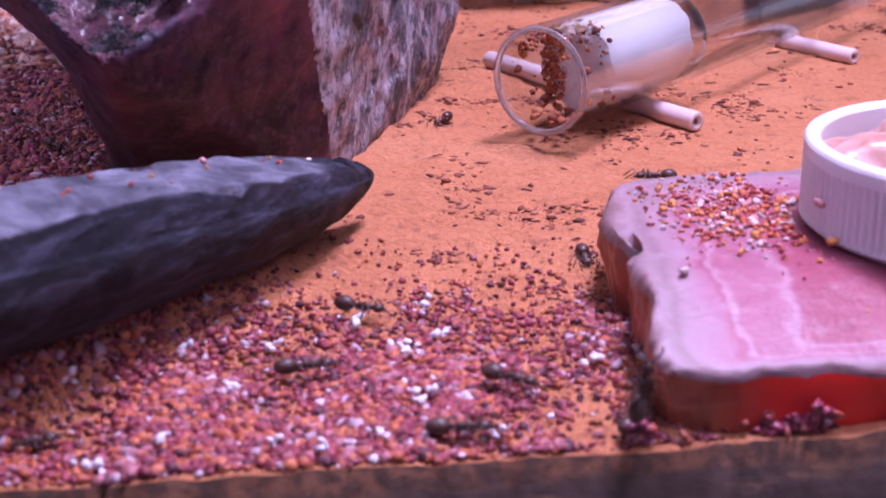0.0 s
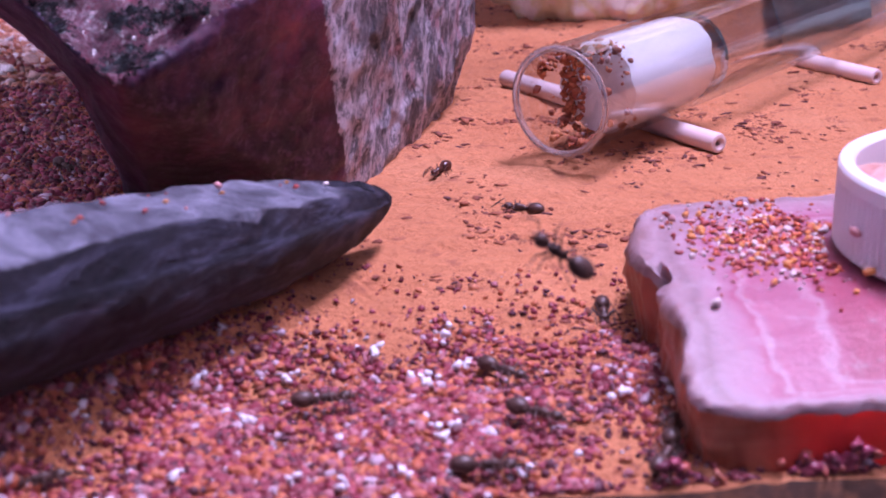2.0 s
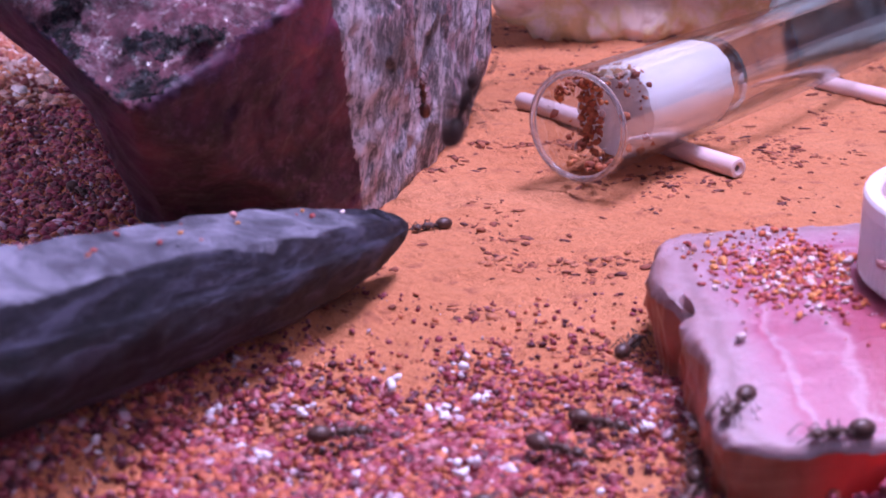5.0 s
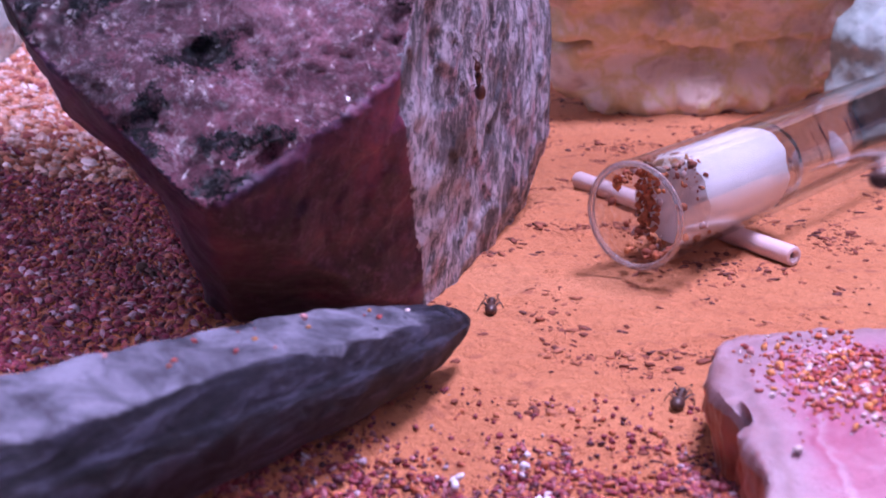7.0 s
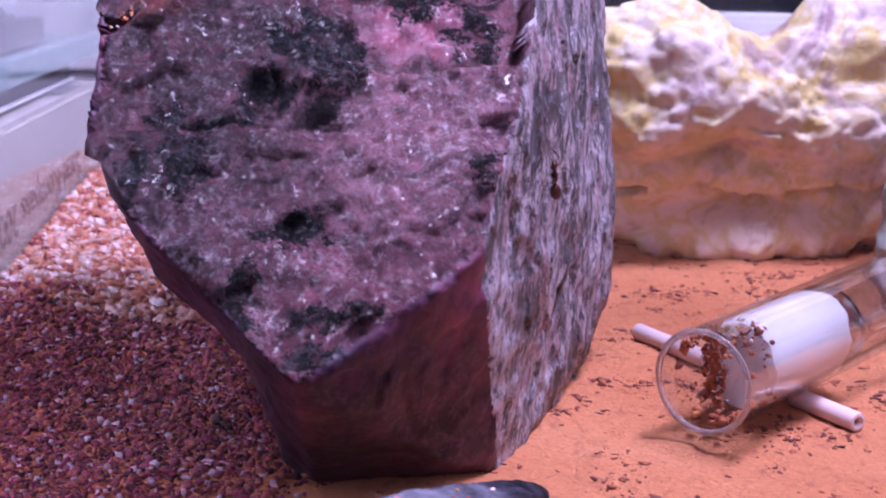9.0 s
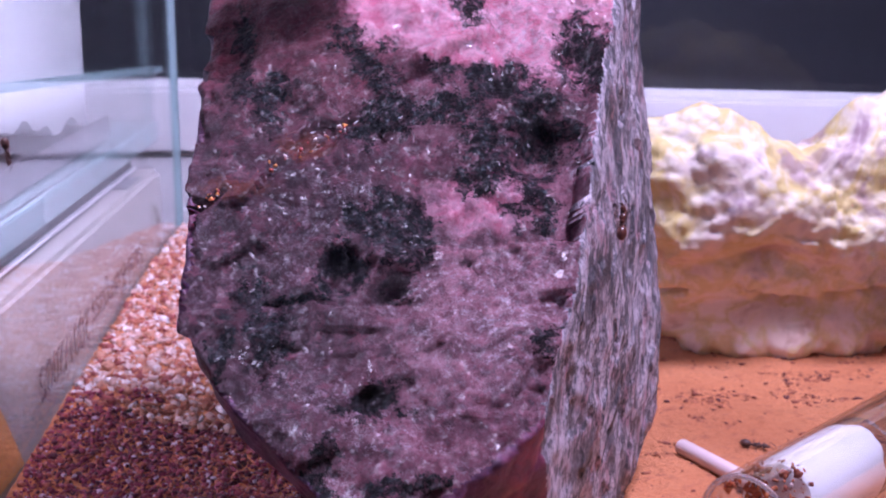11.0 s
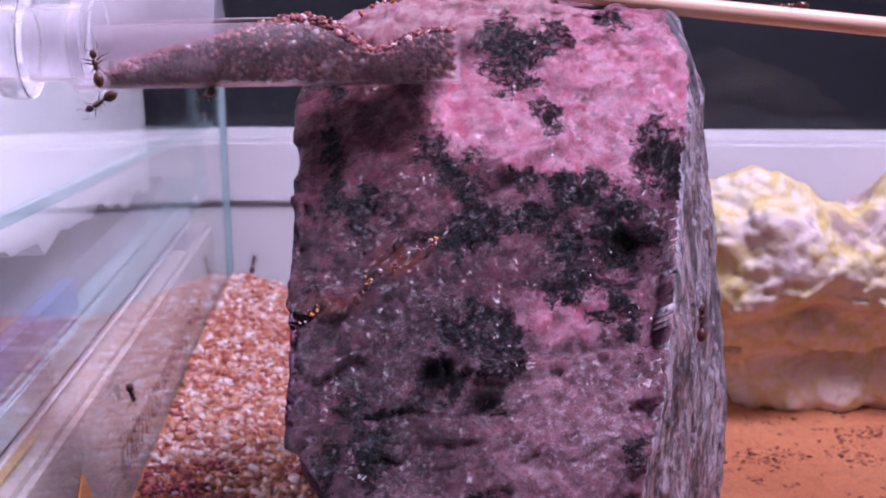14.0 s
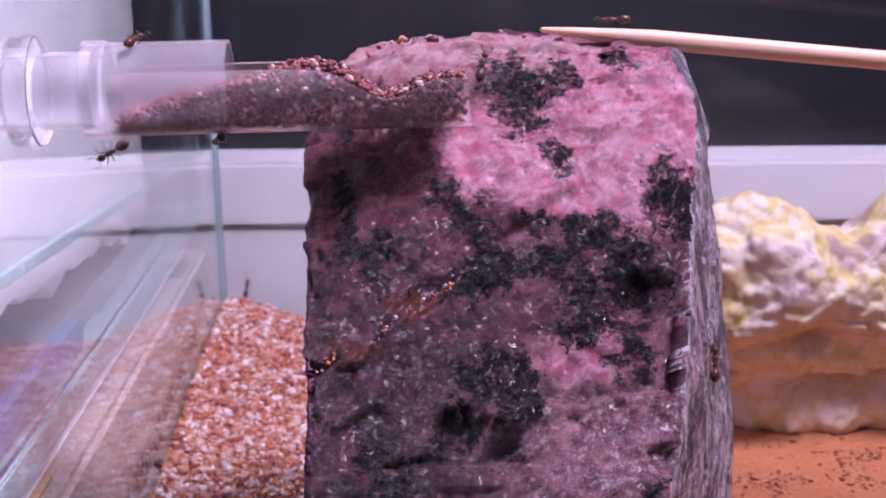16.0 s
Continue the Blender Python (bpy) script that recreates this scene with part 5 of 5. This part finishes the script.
def left_heap(x, y):
    edge = -0.034 + 0.006 * fractal((x, y, 2), 50, 3) + 0.02 * max(0.0, min(1.0, (y - 0.19) / 0.05))
    edge += 0.009 * max(0.0, min(1.0, (0.245 - y) / 0.02))
    return max(0.0, min(1.0, (edge - x) / 0.010))


def build_grains():
    box = (-0.045, 0.046, FRONT + 0.0006, 0.172)
    spots, sizes = scatter(25000, box, front_heap, (0.00018, 0.00084), 11, 0.3)
    sizes = [s * (0.55 + 0.45 * min(1.0, 1.5 * front_heap(p[0], p[1]))) for p, s in zip(spots, sizes)]
    thing("front_gravel", "loose red, orange and white gravel on the sand", "gravel", grains("front_gravel", spots, sizes, GRAVEL, 0.8, 12), kind="stuff")
    rng = np.random.default_rng(31)
    clumps, big = [], []
    while len(clumps) < 88:
        x, y = rng.uniform(-0.03, 0.042), rng.uniform(FRONT + 0.001, 0.155)
        if y < 0.150 and rng.random() < front_heap(x, y) and noise.noise(Vector((x, y, 0)) * 160) > 0.05:
            for _ in range(4):
                clumps.append((x + rng.normal(0, 0.0006), y + rng.normal(0, 0.0006), ground_height(x, y) + 0.0007 + abs(rng.normal(0, 0.0003))))
                big.append(rng.uniform(0.0003, 0.0007))
    thing("sugar_crumbs", "white sugary crumbs lying in the gravel", "crumbs", grains("sugar_crumbs", clumps, big, plain("white_sugar", (0.78, 0.74, 0.80), 0.5, 900, 0.1), 0.9, 32), kind="stuff")
    box = (LEFT + 0.0008, -0.012, FRONT + 0.0008, BACK - 0.001)
    spots, sizes = scatter(46000, box, left_heap, (0.00045, 0.0012), 13)
    # grains in the rock's shade get the darker colours, those behind the pale
    pale = [k for k, p in enumerate(spots) if p[1] > 0.296 + 0.016 * fractal(p, 60, 3)]
    pale_set = set(pale)
    dim = [k for k in range(len(spots)) if k not in pale_set]
    pale = pale[::2]
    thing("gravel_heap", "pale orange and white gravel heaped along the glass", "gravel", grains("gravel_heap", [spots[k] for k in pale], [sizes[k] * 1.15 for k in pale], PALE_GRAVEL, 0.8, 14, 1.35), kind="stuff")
    thing("shaded_gravel", "dark red gravel beside the rock, the rock's shade in its colour", "gravel", grains("shaded_gravel", [spots[k] for k in dim], [sizes[k] * 0.68 for k in dim], DARK_GRAVEL, 0.8, 15), kind="stuff")

    def husk_density(x, y):
        return 0.025 + 0.97 * min(1.0, 2.2 * max(0.0, fractal((x, y, 7), 75, 4) - 0.06)) ** 1.6

    spots, sizes = scatter(9000, (-0.02, 0.165, 0.13, BACK - 0.002), husk_density, (0.00013, 0.00072), 16, 0.05)
    thing("seed_husks", "brown seed husks and crumbs strewn on the sand", "husks", grains("seed_husks", spots, sizes, DEBRIS, 0.40, 17, 1.9), kind="stuff")
    rng = np.random.default_rng(18)
    spots, sizes = [], []
    while len(spots) < 900:
        x, y = rng.normal(0.0575, 0.0052), rng.normal(0.1505, 0.0066)
        if (x - 0.0812) ** 2 + (y - 0.142) ** 2 > 0.0200 ** 2 and y < 0.165 and x > 0.046 and x < 0.066:
            s = 0.00016 + 0.00036 * rng.random() ** 2.0
            spots.append((x, y, slab_top(y) + s * 0.5))
            sizes.append(s)
    spots.append((0.0455, 0.1326, slab_top(0.1326) + 0.0005))
    sizes.append(0.0009)
    thing("slab_crumbs", "orange and red crumbs strewn on the slab", "crumbs", grains("slab_crumbs", spots, sizes, CRUMBS, 0.8, 19), kind="stuff")

    top = [(-0.0304, 0.2575, 0.1132), (-0.0294, 0.2585, 0.1138), (-0.0281, 0.2575, 0.1141), (-0.0264, 0.2590, 0.1144), (-0.0257, 0.2580, 0.1144), (-0.0076, 0.2585, 0.1155), (-0.0034, 0.2575, 0.1145), (-0.0325, 0.2555, 0.1121)]
    thing("rock_top_crumbs", "orange food crumbs on top of the rock", "crumbs", grains("rock_top_crumbs", top, [0.0007, 0.0006, 0.0006, 0.0008, 0.0006, 0.0006, 0.0005, 0.0006], CRUMBS, 0.9, 23), kind="stuff")
    spots, sizes = [], []
    for k in range(70):
        u = rng.random()
        p = Vector((-0.0420, 0.2080, 0.0664)).lerp(Vector((-0.0190, 0.2172, 0.0776)), u) + Vector((0.0507, -0.8367, 0.5454)) * 0.0004
        spots.append((p.x + rng.normal(0, 0.0006), p.y, p.z + rng.normal(0, 0.0005)))
        sizes.append(rng.uniform(0.00015, 0.00042))
    for k in range(14):
        spots.append((-0.0063 + rng.normal(0, 0.0007), 0.2322 + rng.normal(0, 0.0003), 0.0884 + rng.normal(0, 0.0006)))
        sizes.append(rng.uniform(0.0004, 0.0008))
    thing("rust_crumbs", "rusty orange crumbs caught in a crack of the rock", "crumbs", grains("rust_crumbs", spots, sizes, CRUMBS, 1.0, 24), kind="stuff")
    spots, sizes = [], []
    for cx in (0.0385, 0.0500, 0.0525, 0.0545, 0.0640, 0.0670):
        for k in range(26):
            s = rng.uniform(0.0003, 0.0008)
            spots.append((cx + rng.normal(0, 0.0012), 0.1172 + abs(rng.normal(0, 0.0003)) + s * 0.3, abs(rng.normal(0, 0.0011)) + s * 0.4))
            sizes.append(s)
    for k in range(260):
        x, y = rng.normal(-0.0225, 0.0035), rng.normal(0.203, 0.0085)
        s = rng.uniform(0.0003, 0.0009)
        spots.append((x, y, ground_height(x, y) + s * 0.4))
        sizes.append(s)
    thing("dark_clods", "dark damp clods at the foot of the slab", "clods", grains("dark_clods", spots, sizes, DARK_GRAVEL, 0.9, 25), kind="stuff")


build_grains()


# ---- the ants ----
def chitin():
    n = Nodes("dark_ant_shell")
    f = n.noise(900, 4)
    return n.done(n.ramp(f, [(0.35, (0.036, 0.016, 0.014)), (0.65, (0.095, 0.042, 0.033))]), 0.46, n.bump(f, 0.2, 0.0001))


def red_chitin():
    n = Nodes("reddish_ant_shell")
    f = n.noise(900, 4)
    return n.done(n.ramp(f, [(0.35, (0.045, 0.014, 0.010)), (0.65, (0.10, 0.03, 0.02))]), 0.28, n.bump(f, 0.2, 0.0001))


SHELL, RED_SHELL = chitin(), red_chitin()
MM = 0.00110
LEG_ROOTS = [(0.95, 0.30, 0.62), (0.45, 0.32, 0.60), (-0.05, 0.30, 0.60)]
LEG_REACH = [(1.1, 1.15), (0.0, 1.35), (-1.15, 1.15)]


def ball(name, mat, centre, radii, bumps=0.0):
    bm = bmesh.new()
    bmesh.ops.create_uvsphere(bm, u_segments=18, v_segments=12, radius=1)
    for v in bm.verts:
        k = 1 + bumps * math.sin(v.co.x * 6)
        v.co = Vector((centre[0] + v.co.x * radii[0], centre[1] + v.co.y * radii[1] * k, centre[2] + v.co.z * radii[2] * k)) * MM
    return from_bm(name, bm, mat, smooth=True)


def limb(name, mat, points, radii):
    """A thin jointed limb through points, in millimetres."""
    bm = bmesh.new()
    rings = []
    for i, p in enumerate(points):
        a, b = Vector(points[max(i - 1, 0)]), Vector(points[min(i + 1, len(points) - 1)])
        way = (b - a).normalized()
        u = way.orthogonal().normalized()
        w = way.cross(u)
        rings.append([bm.verts.new((Vector(p) + (u * math.cos(k * math.pi / 3) + w * math.sin(k * math.pi / 3)) * radii[i]) * MM) for k in range(6)])
    for a, b in zip(rings, rings[1:]):
        for k in range(6):
            bm.faces.new((a[k], a[(k + 1) % 6], b[(k + 1) % 6], b[k]))
    bm.faces.new(rings[0])
    bm.faces.new(rings[-1])
    return from_bm(name, bm, mat, smooth=True)


def build_ant(shell, label):
    ant = thing("ant", label, "ant", group="ants in the tank")
    part("gaster", ball("gaster", shell, (-1.95, 0, 0.80), (1.15, 0.82, 0.78)), ant)
    part("petiole", ball("petiole", shell, (-0.68, 0, 0.70), (0.24, 0.18, 0.30)), ant)
    part("thorax", ball("thorax", shell, (0.35, 0, 0.78), (0.98, 0.42, 0.46), 0.12), ant)
    head = part("head", ball("head", shell, (1.80, 0, 0.78), (0.62, 0.56, 0.44)), ant)
    for side in (-1, 1):
        part("mandible", limb("mandible", shell, [(2.3, 0.22 * side, 0.68), (2.62, 0.20 * side, 0.62), (2.78, 0.03 * side, 0.60)], [0.13, 0.10, 0.03]), head)
        part("antenna", limb("antenna", shell, [(2.2, 0.25 * side, 0.95), (2.75, 0.95 * side, 1.35), (3.35, 0.95 * side, 0.95), (3.95, 0.75 * side, 0.50)], [0.06, 0.07, 0.07, 0.06]), head)
        for (x, y, z), (dx, dy) in zip(LEG_ROOTS, LEG_REACH):
            knee, foot = (dx * 0.5, dy * 0.62 * side, 0.62), (dx, dy * 1.15 * side, -z + 0.05)
            leg = part("leg", limb("leg", shell, [(0, 0, 0), (dx * 0.1, dy * 0.15 * side, -0.10), knee, (dx * 0.85, dy * 0.98 * side, -0.15), foot, (dx * 1.25, dy * 1.38 * side, -z + 0.02)], [0.13, 0.11, 0.08, 0.065, 0.045, 0.03]), ant)
            leg.location = Vector((x, y * side, z)) * MM
    return ant


UP, NEAR = (0, 0, 1), (0, 1, 0)
FACE_SIDE = (0.960, -0.277, 0.03)
ROCK_SIDE = (0.0507, -0.8367, 0.5454)
INWARD = (1, 0, 0)
DOWN = (0, -0.35, -0.94)
TOWARDS = (0, -0.97, 0.2)


def stance(p, normal, heading):
    z = Vector(normal).normalized()
    x = Vector(heading)
    x = (x - z * x.dot(z)).normalized()
    y = z.cross(x)
    m = Matrix((x, y, z)).transposed().to_4x4()
    m.translation = Vector(p)
    return m


def crawl_rows(rows, normal, heading):
    """Poses along a crawl; each row seconds, place and, where it changes, the normal."""
    out, h = [], Vector(heading)
    for i, row in enumerate(rows):
        p = Vector(row[1:4])
        up = Vector(row[4] if len(row) > 4 else normal)
        a, b = Vector(rows[max(0, i - 1)][1:4]), Vector(rows[min(len(rows) - 1, i + 1)][1:4])
        way = b - a
        if way.length > 0.0022:
            way = way.normalized()
            h = (h.normalized() * 0.75 + way).normalized() if h.normalized().dot(way) > -0.6 else (h.normalized() * 0.3 + way + up.cross(h.normalized()) * 0.8).normalized()
        out.append((row[0], stance(p, up, h)))
    if out[0][0] > 0:
        out.insert(0, (0.0, out[0][1]))
    if out[-1][0] < 16:
        out.append((16.0, out[-1][1]))
    return out


# seconds and place of each ant on the move
CRAWLS = [
    (UP, (0.8, -0.4, 0), [(0, 0.0142, 0.1501, 0.0010), (0.5, 0.0184, 0.1474, 0.0010), (1.0, 0.0222, 0.1440, 0.0010), (1.5, 0.0250, 0.1412, 0.0010), (2.5, 0.0267, 0.1384, 0.0010), (3.5, 0.0300, 0.1360, 0.0010), (6.0, 0.0330, 0.1345, 0.0010)]),
    (NEAR, (0.2, 0, 1), [(0, 0.0373, 0.1158, 0.0061), (0.5, 0.0385, 0.1158, 0.0130), (1, 0.0372, 0.1158, 0.0154), (1.5, 0.0332, 0.1158, 0.0183), (2, 0.0270, 0.1158, 0.0223), (2.5, 0.0230, 0.1158, 0.0240), (3, 0.0185, 0.1158, 0.0258), (3.5, 0.0156, 0.1158, 0.0264), (4.2, 0.0140, 0.1158, 0.0310), (5.0, 0.0175, 0.1158, 0.0375), (5.9, 0.0249, 0.1158, 0.0401), (6.3, 0.0327, 0.1158, 0.0405), (6.7, 0.0410, 0.1158, 0.0412), (7.2, 0.0520, 0.1158, 0.0425), (9.0, 0.0900, 0.1158, 0.0440)]),
    (UP, (-1, 0, 0), [(0, 0.0598, 0.1959, 0.0002), (0.5, 0.0535, 0.1975, 0.0002), (1, 0.0454, 0.1944, 0.0002), (1.5, 0.0415, 0.1925, 0.0002), (2, 0.0372, 0.1952, 0.0002), (2.5, 0.0352, 0.2010, 0.0002), (3, 0.0335, 0.2055, 0.0002), (3.5, 0.0285, 0.2062, 0.0002), (5.0, 0.0225, 0.2010, 0.0002), (6.5, 0.0203, 0.2002, 0.0002), (7, 0.0231, 0.2050, 0.0002), (7.5, 0.0268, 0.2085, 0.0002), (8, 0.0308, 0.2020, 0.0002), (8.5, 0.0300, 0.1880, 0.0002), (9.5, 0.0280, 0.1750, 0.0002)]),
    (UP, (0.3, -1, 0), [(0.5, 0.0425, 0.1640, 0.0002), (1, 0.0407, 0.1592, 0.0002), (1.5, 0.0402, 0.1578, 0.0002), (2.5, 0.0398, 0.1533, 0.0002), (3.5, 0.0402, 0.1520, 0.0002), (6, 0.0409, 0.1615, 0.0002), (7, 0.0428, 0.1685, 0.0002)]),
    (UP, (-1, 0, 0), [(0, 0.0700, 0.1230, 0.0085), (2.0, 0.0640, 0.1250, 0.0088), (2.5, 0.0586, 0.1280, 0.0094), (3, 0.0526, 0.1292, 0.0097), (3.5, 0.0453, 0.1281, 0.0094), (4.5, 0.0425, 0.1245, 0.0082), (5.9, 0.0418, 0.1216, 0.0071), (6.5, 0.0448, 0.1208, 0.0070)]),
    (UP, (-1, 0, 0), [(0, 0.0900, 0.1200, 0.0068), (2.3, 0.0640, 0.1205, 0.0069), (3, 0.0542, 0.1207, 0.0069), (3.5, 0.0528, 0.1190, 0.0066), (5.0, 0.0500, 0.1190, 0.0066)]),
    (INWARD, (0, 0.3, -1), [(11.0, -0.0864, 0.2600, 0.0672), (12, -0.0860, 0.2677, 0.0547), (12.5, -0.0862, 0.2730, 0.0470), (13.1, -0.0863, 0.2775, 0.0387), (13.5, -0.0860, 0.2800, 0.0332), (14, -0.0862, 0.2820, 0.0302), (14.5, -0.0860, 0.2867, 0.0266), (15, -0.0863, 0.2924, 0.0209), (15.5, -0.0864, 0.2979, 0.0164), (16, -0.0863, 0.3042, 0.0136)]),
    (ROCK_SIDE, (0.2, 0.4, 1), [(12.5, -0.0172, 0.2283, 0.0848), (13.5, -0.0157, 0.2363, 0.0927), (14, -0.0151, 0.2388, 0.0960), (14.5, -0.0121, 0.2433, 0.1016), (15, -0.0120, 0.2455, 0.1043), (15.5, -0.0128, 0.2485, 0.1081), (16, -0.0118, 0.2497, 0.1099)]),
    (TOWARDS, (0, 0.2, 1), [(12, -0.0720, 0.2225, 0.1008), (13, -0.0710, 0.2225, 0.1030), (14, -0.0740, 0.2225, 0.1060), (14.5, -0.0733, 0.2230, 0.1120), (15, -0.0730, 0.2260, 0.1170, (0, -0.5, 0.86)), (15.5, -0.0724, 0.2310, 0.1163, (0, -0.3, 0.95)), (16, -0.0707, 0.2320, 0.1168, (0, -0.2, 0.98))]),
    (UP, (-1, 0, 0.1), [(14.5, 0.0509, 0.2684, 0.1107), (15.5, 0.0280, 0.2692, 0.1141), (16, 0.0153, 0.2691, 0.1156)]),
    (UP, (-1, 0.2, 0), [(14.5, -0.0118, 0.2590, 0.1145), (15.5, -0.0184, 0.2590, 0.1134), (16, -0.0225, 0.2590, 0.1133)]),
]
# from the sand up the side of the rock
CLIMB = [(0, 0.0330, 0.2330, 0.0002, UP), (2.5, 0.0250, 0.2150, 0.0002, UP), (3, 0.0225, 0.2150, 0.0002, UP), (3.5, 0.0260, 0.2270, 0.0006, UP), (4.1, 0.0252, 0.2250, 0.0040, (0.6, -0.17, 0.78)), (4.7, 0.0230, 0.2190, 0.0120, FACE_SIDE), (6, 0.0218, 0.2140, 0.0268, FACE_SIDE), (6.5, 0.0216, 0.2135, 0.0305, FACE_SIDE), (7, 0.0211, 0.2118, 0.0335, FACE_SIDE), (8, 0.0208, 0.2108, 0.0372, FACE_SIDE), (8.5, 0.0210, 0.2110, 0.0400, FACE_SIDE), (9, 0.0208, 0.2105, 0.0445, FACE_SIDE), (9.5, 0.0200, 0.2075, 0.0490, FACE_SIDE), (11.0, 0.0240, 0.2200, 0.0620, FACE_SIDE)]
# ants that keep their place
RESTING = [
    (UP, (0.9, -0.3, 0), (0.0112, 0.1740, 0.0004)), (UP, (0.8, -0.6, 0), (0.0277, 0.1297, 0.0010)), (UP, (0.5, 0.8, 0), (0.0377, 0.1205, 0.0006)), (UP, (0.3, 0.9, 0), (0.0395, 0.1250, 0.0010)),
    (UP, (1, 0.1, 0), (0.0078, 0.1354, 0.0010)), (UP, (1, -0.1, 0), (0.0215, 0.1200, 0.0010)), (UP, (0.9, 0.3, 0), (-0.0175, 0.1225, 0.0010)),
    ((0.1, -0.92, -0.3), (-0.8, 0.0, -0.5), (-0.0742, 0.2240, 0.1005)), (DOWN, (-0.3, 0.9, 0.2), (-0.0583, 0.2355, 0.1007)), (UP, (0.5, -0.8, 0), (-0.0300, 0.2250, 0.0008)), (UP, (1, 0.2, 0), (-0.0720, 0.2900, 0.0045)),
    (UP, (1, -0.5, 0), (0.0640, 0.2780, 0.0004)), ((0, -1, 0.1), (0.2, 0, 1), (-0.0790, BACK - 0.0004, 0.0180)),
]


def gait(ant, rows):
    """Swing the six legs in two tripods while the ant goes on."""
    legs = [o for o in ant.children if o.name.startswith("leg")]
    for k, leg in enumerate(legs):
        keys, t = [], 0.0
        while t <= 16.001:
            near = [(b[1].translation - a[1].translation).length / max(0.1, b[0] - a[0]) for a, b in zip(rows, rows[1:]) if a[0] - 0.01 <= t <= b[0] + 0.01]
            reach = 16.0 * min(1.0, max(near, default=0.0) / 0.004)
            beat = 1 if (round(t / 0.2) + k) % 2 else -1
            keys.append((t, Matrix.Translation(leg.location) @ pose(0, 0, 0, 0, 0, reach * beat)))
            t += 0.2
        walk(leg, keys)


def motions():
    black = build_ant(SHELL, "small black ant with six thin legs")
    red = build_ant(RED_SHELL, "small reddish brown ant with six thin legs")
    movers = []
    for k, (normal, heading, rows) in enumerate(CRAWLS):
        first = crawl_rows(rows, normal, heading)
        movers.append(((copy_thing(red, first[0][1]) if k in (8, 9, 10) else copy_thing(black, first[0][1])), first))
    climb = crawl_rows([r for r in CLIMB], UP, (-0.6, -0.7, 0))
    movers.append((copy_thing(red, climb[0][1]), climb))
    rest = [stance(p, normal, heading) for normal, heading, p in RESTING]
    black.matrix_world = rest[0]
    red.matrix_world = rest[8]
    for k, m in enumerate(rest):
        if k not in (0, 8):
            copy_thing(black, m)
    for ant, rows in movers:
        walk(ant, rows)
        gait(ant, rows)


motions()
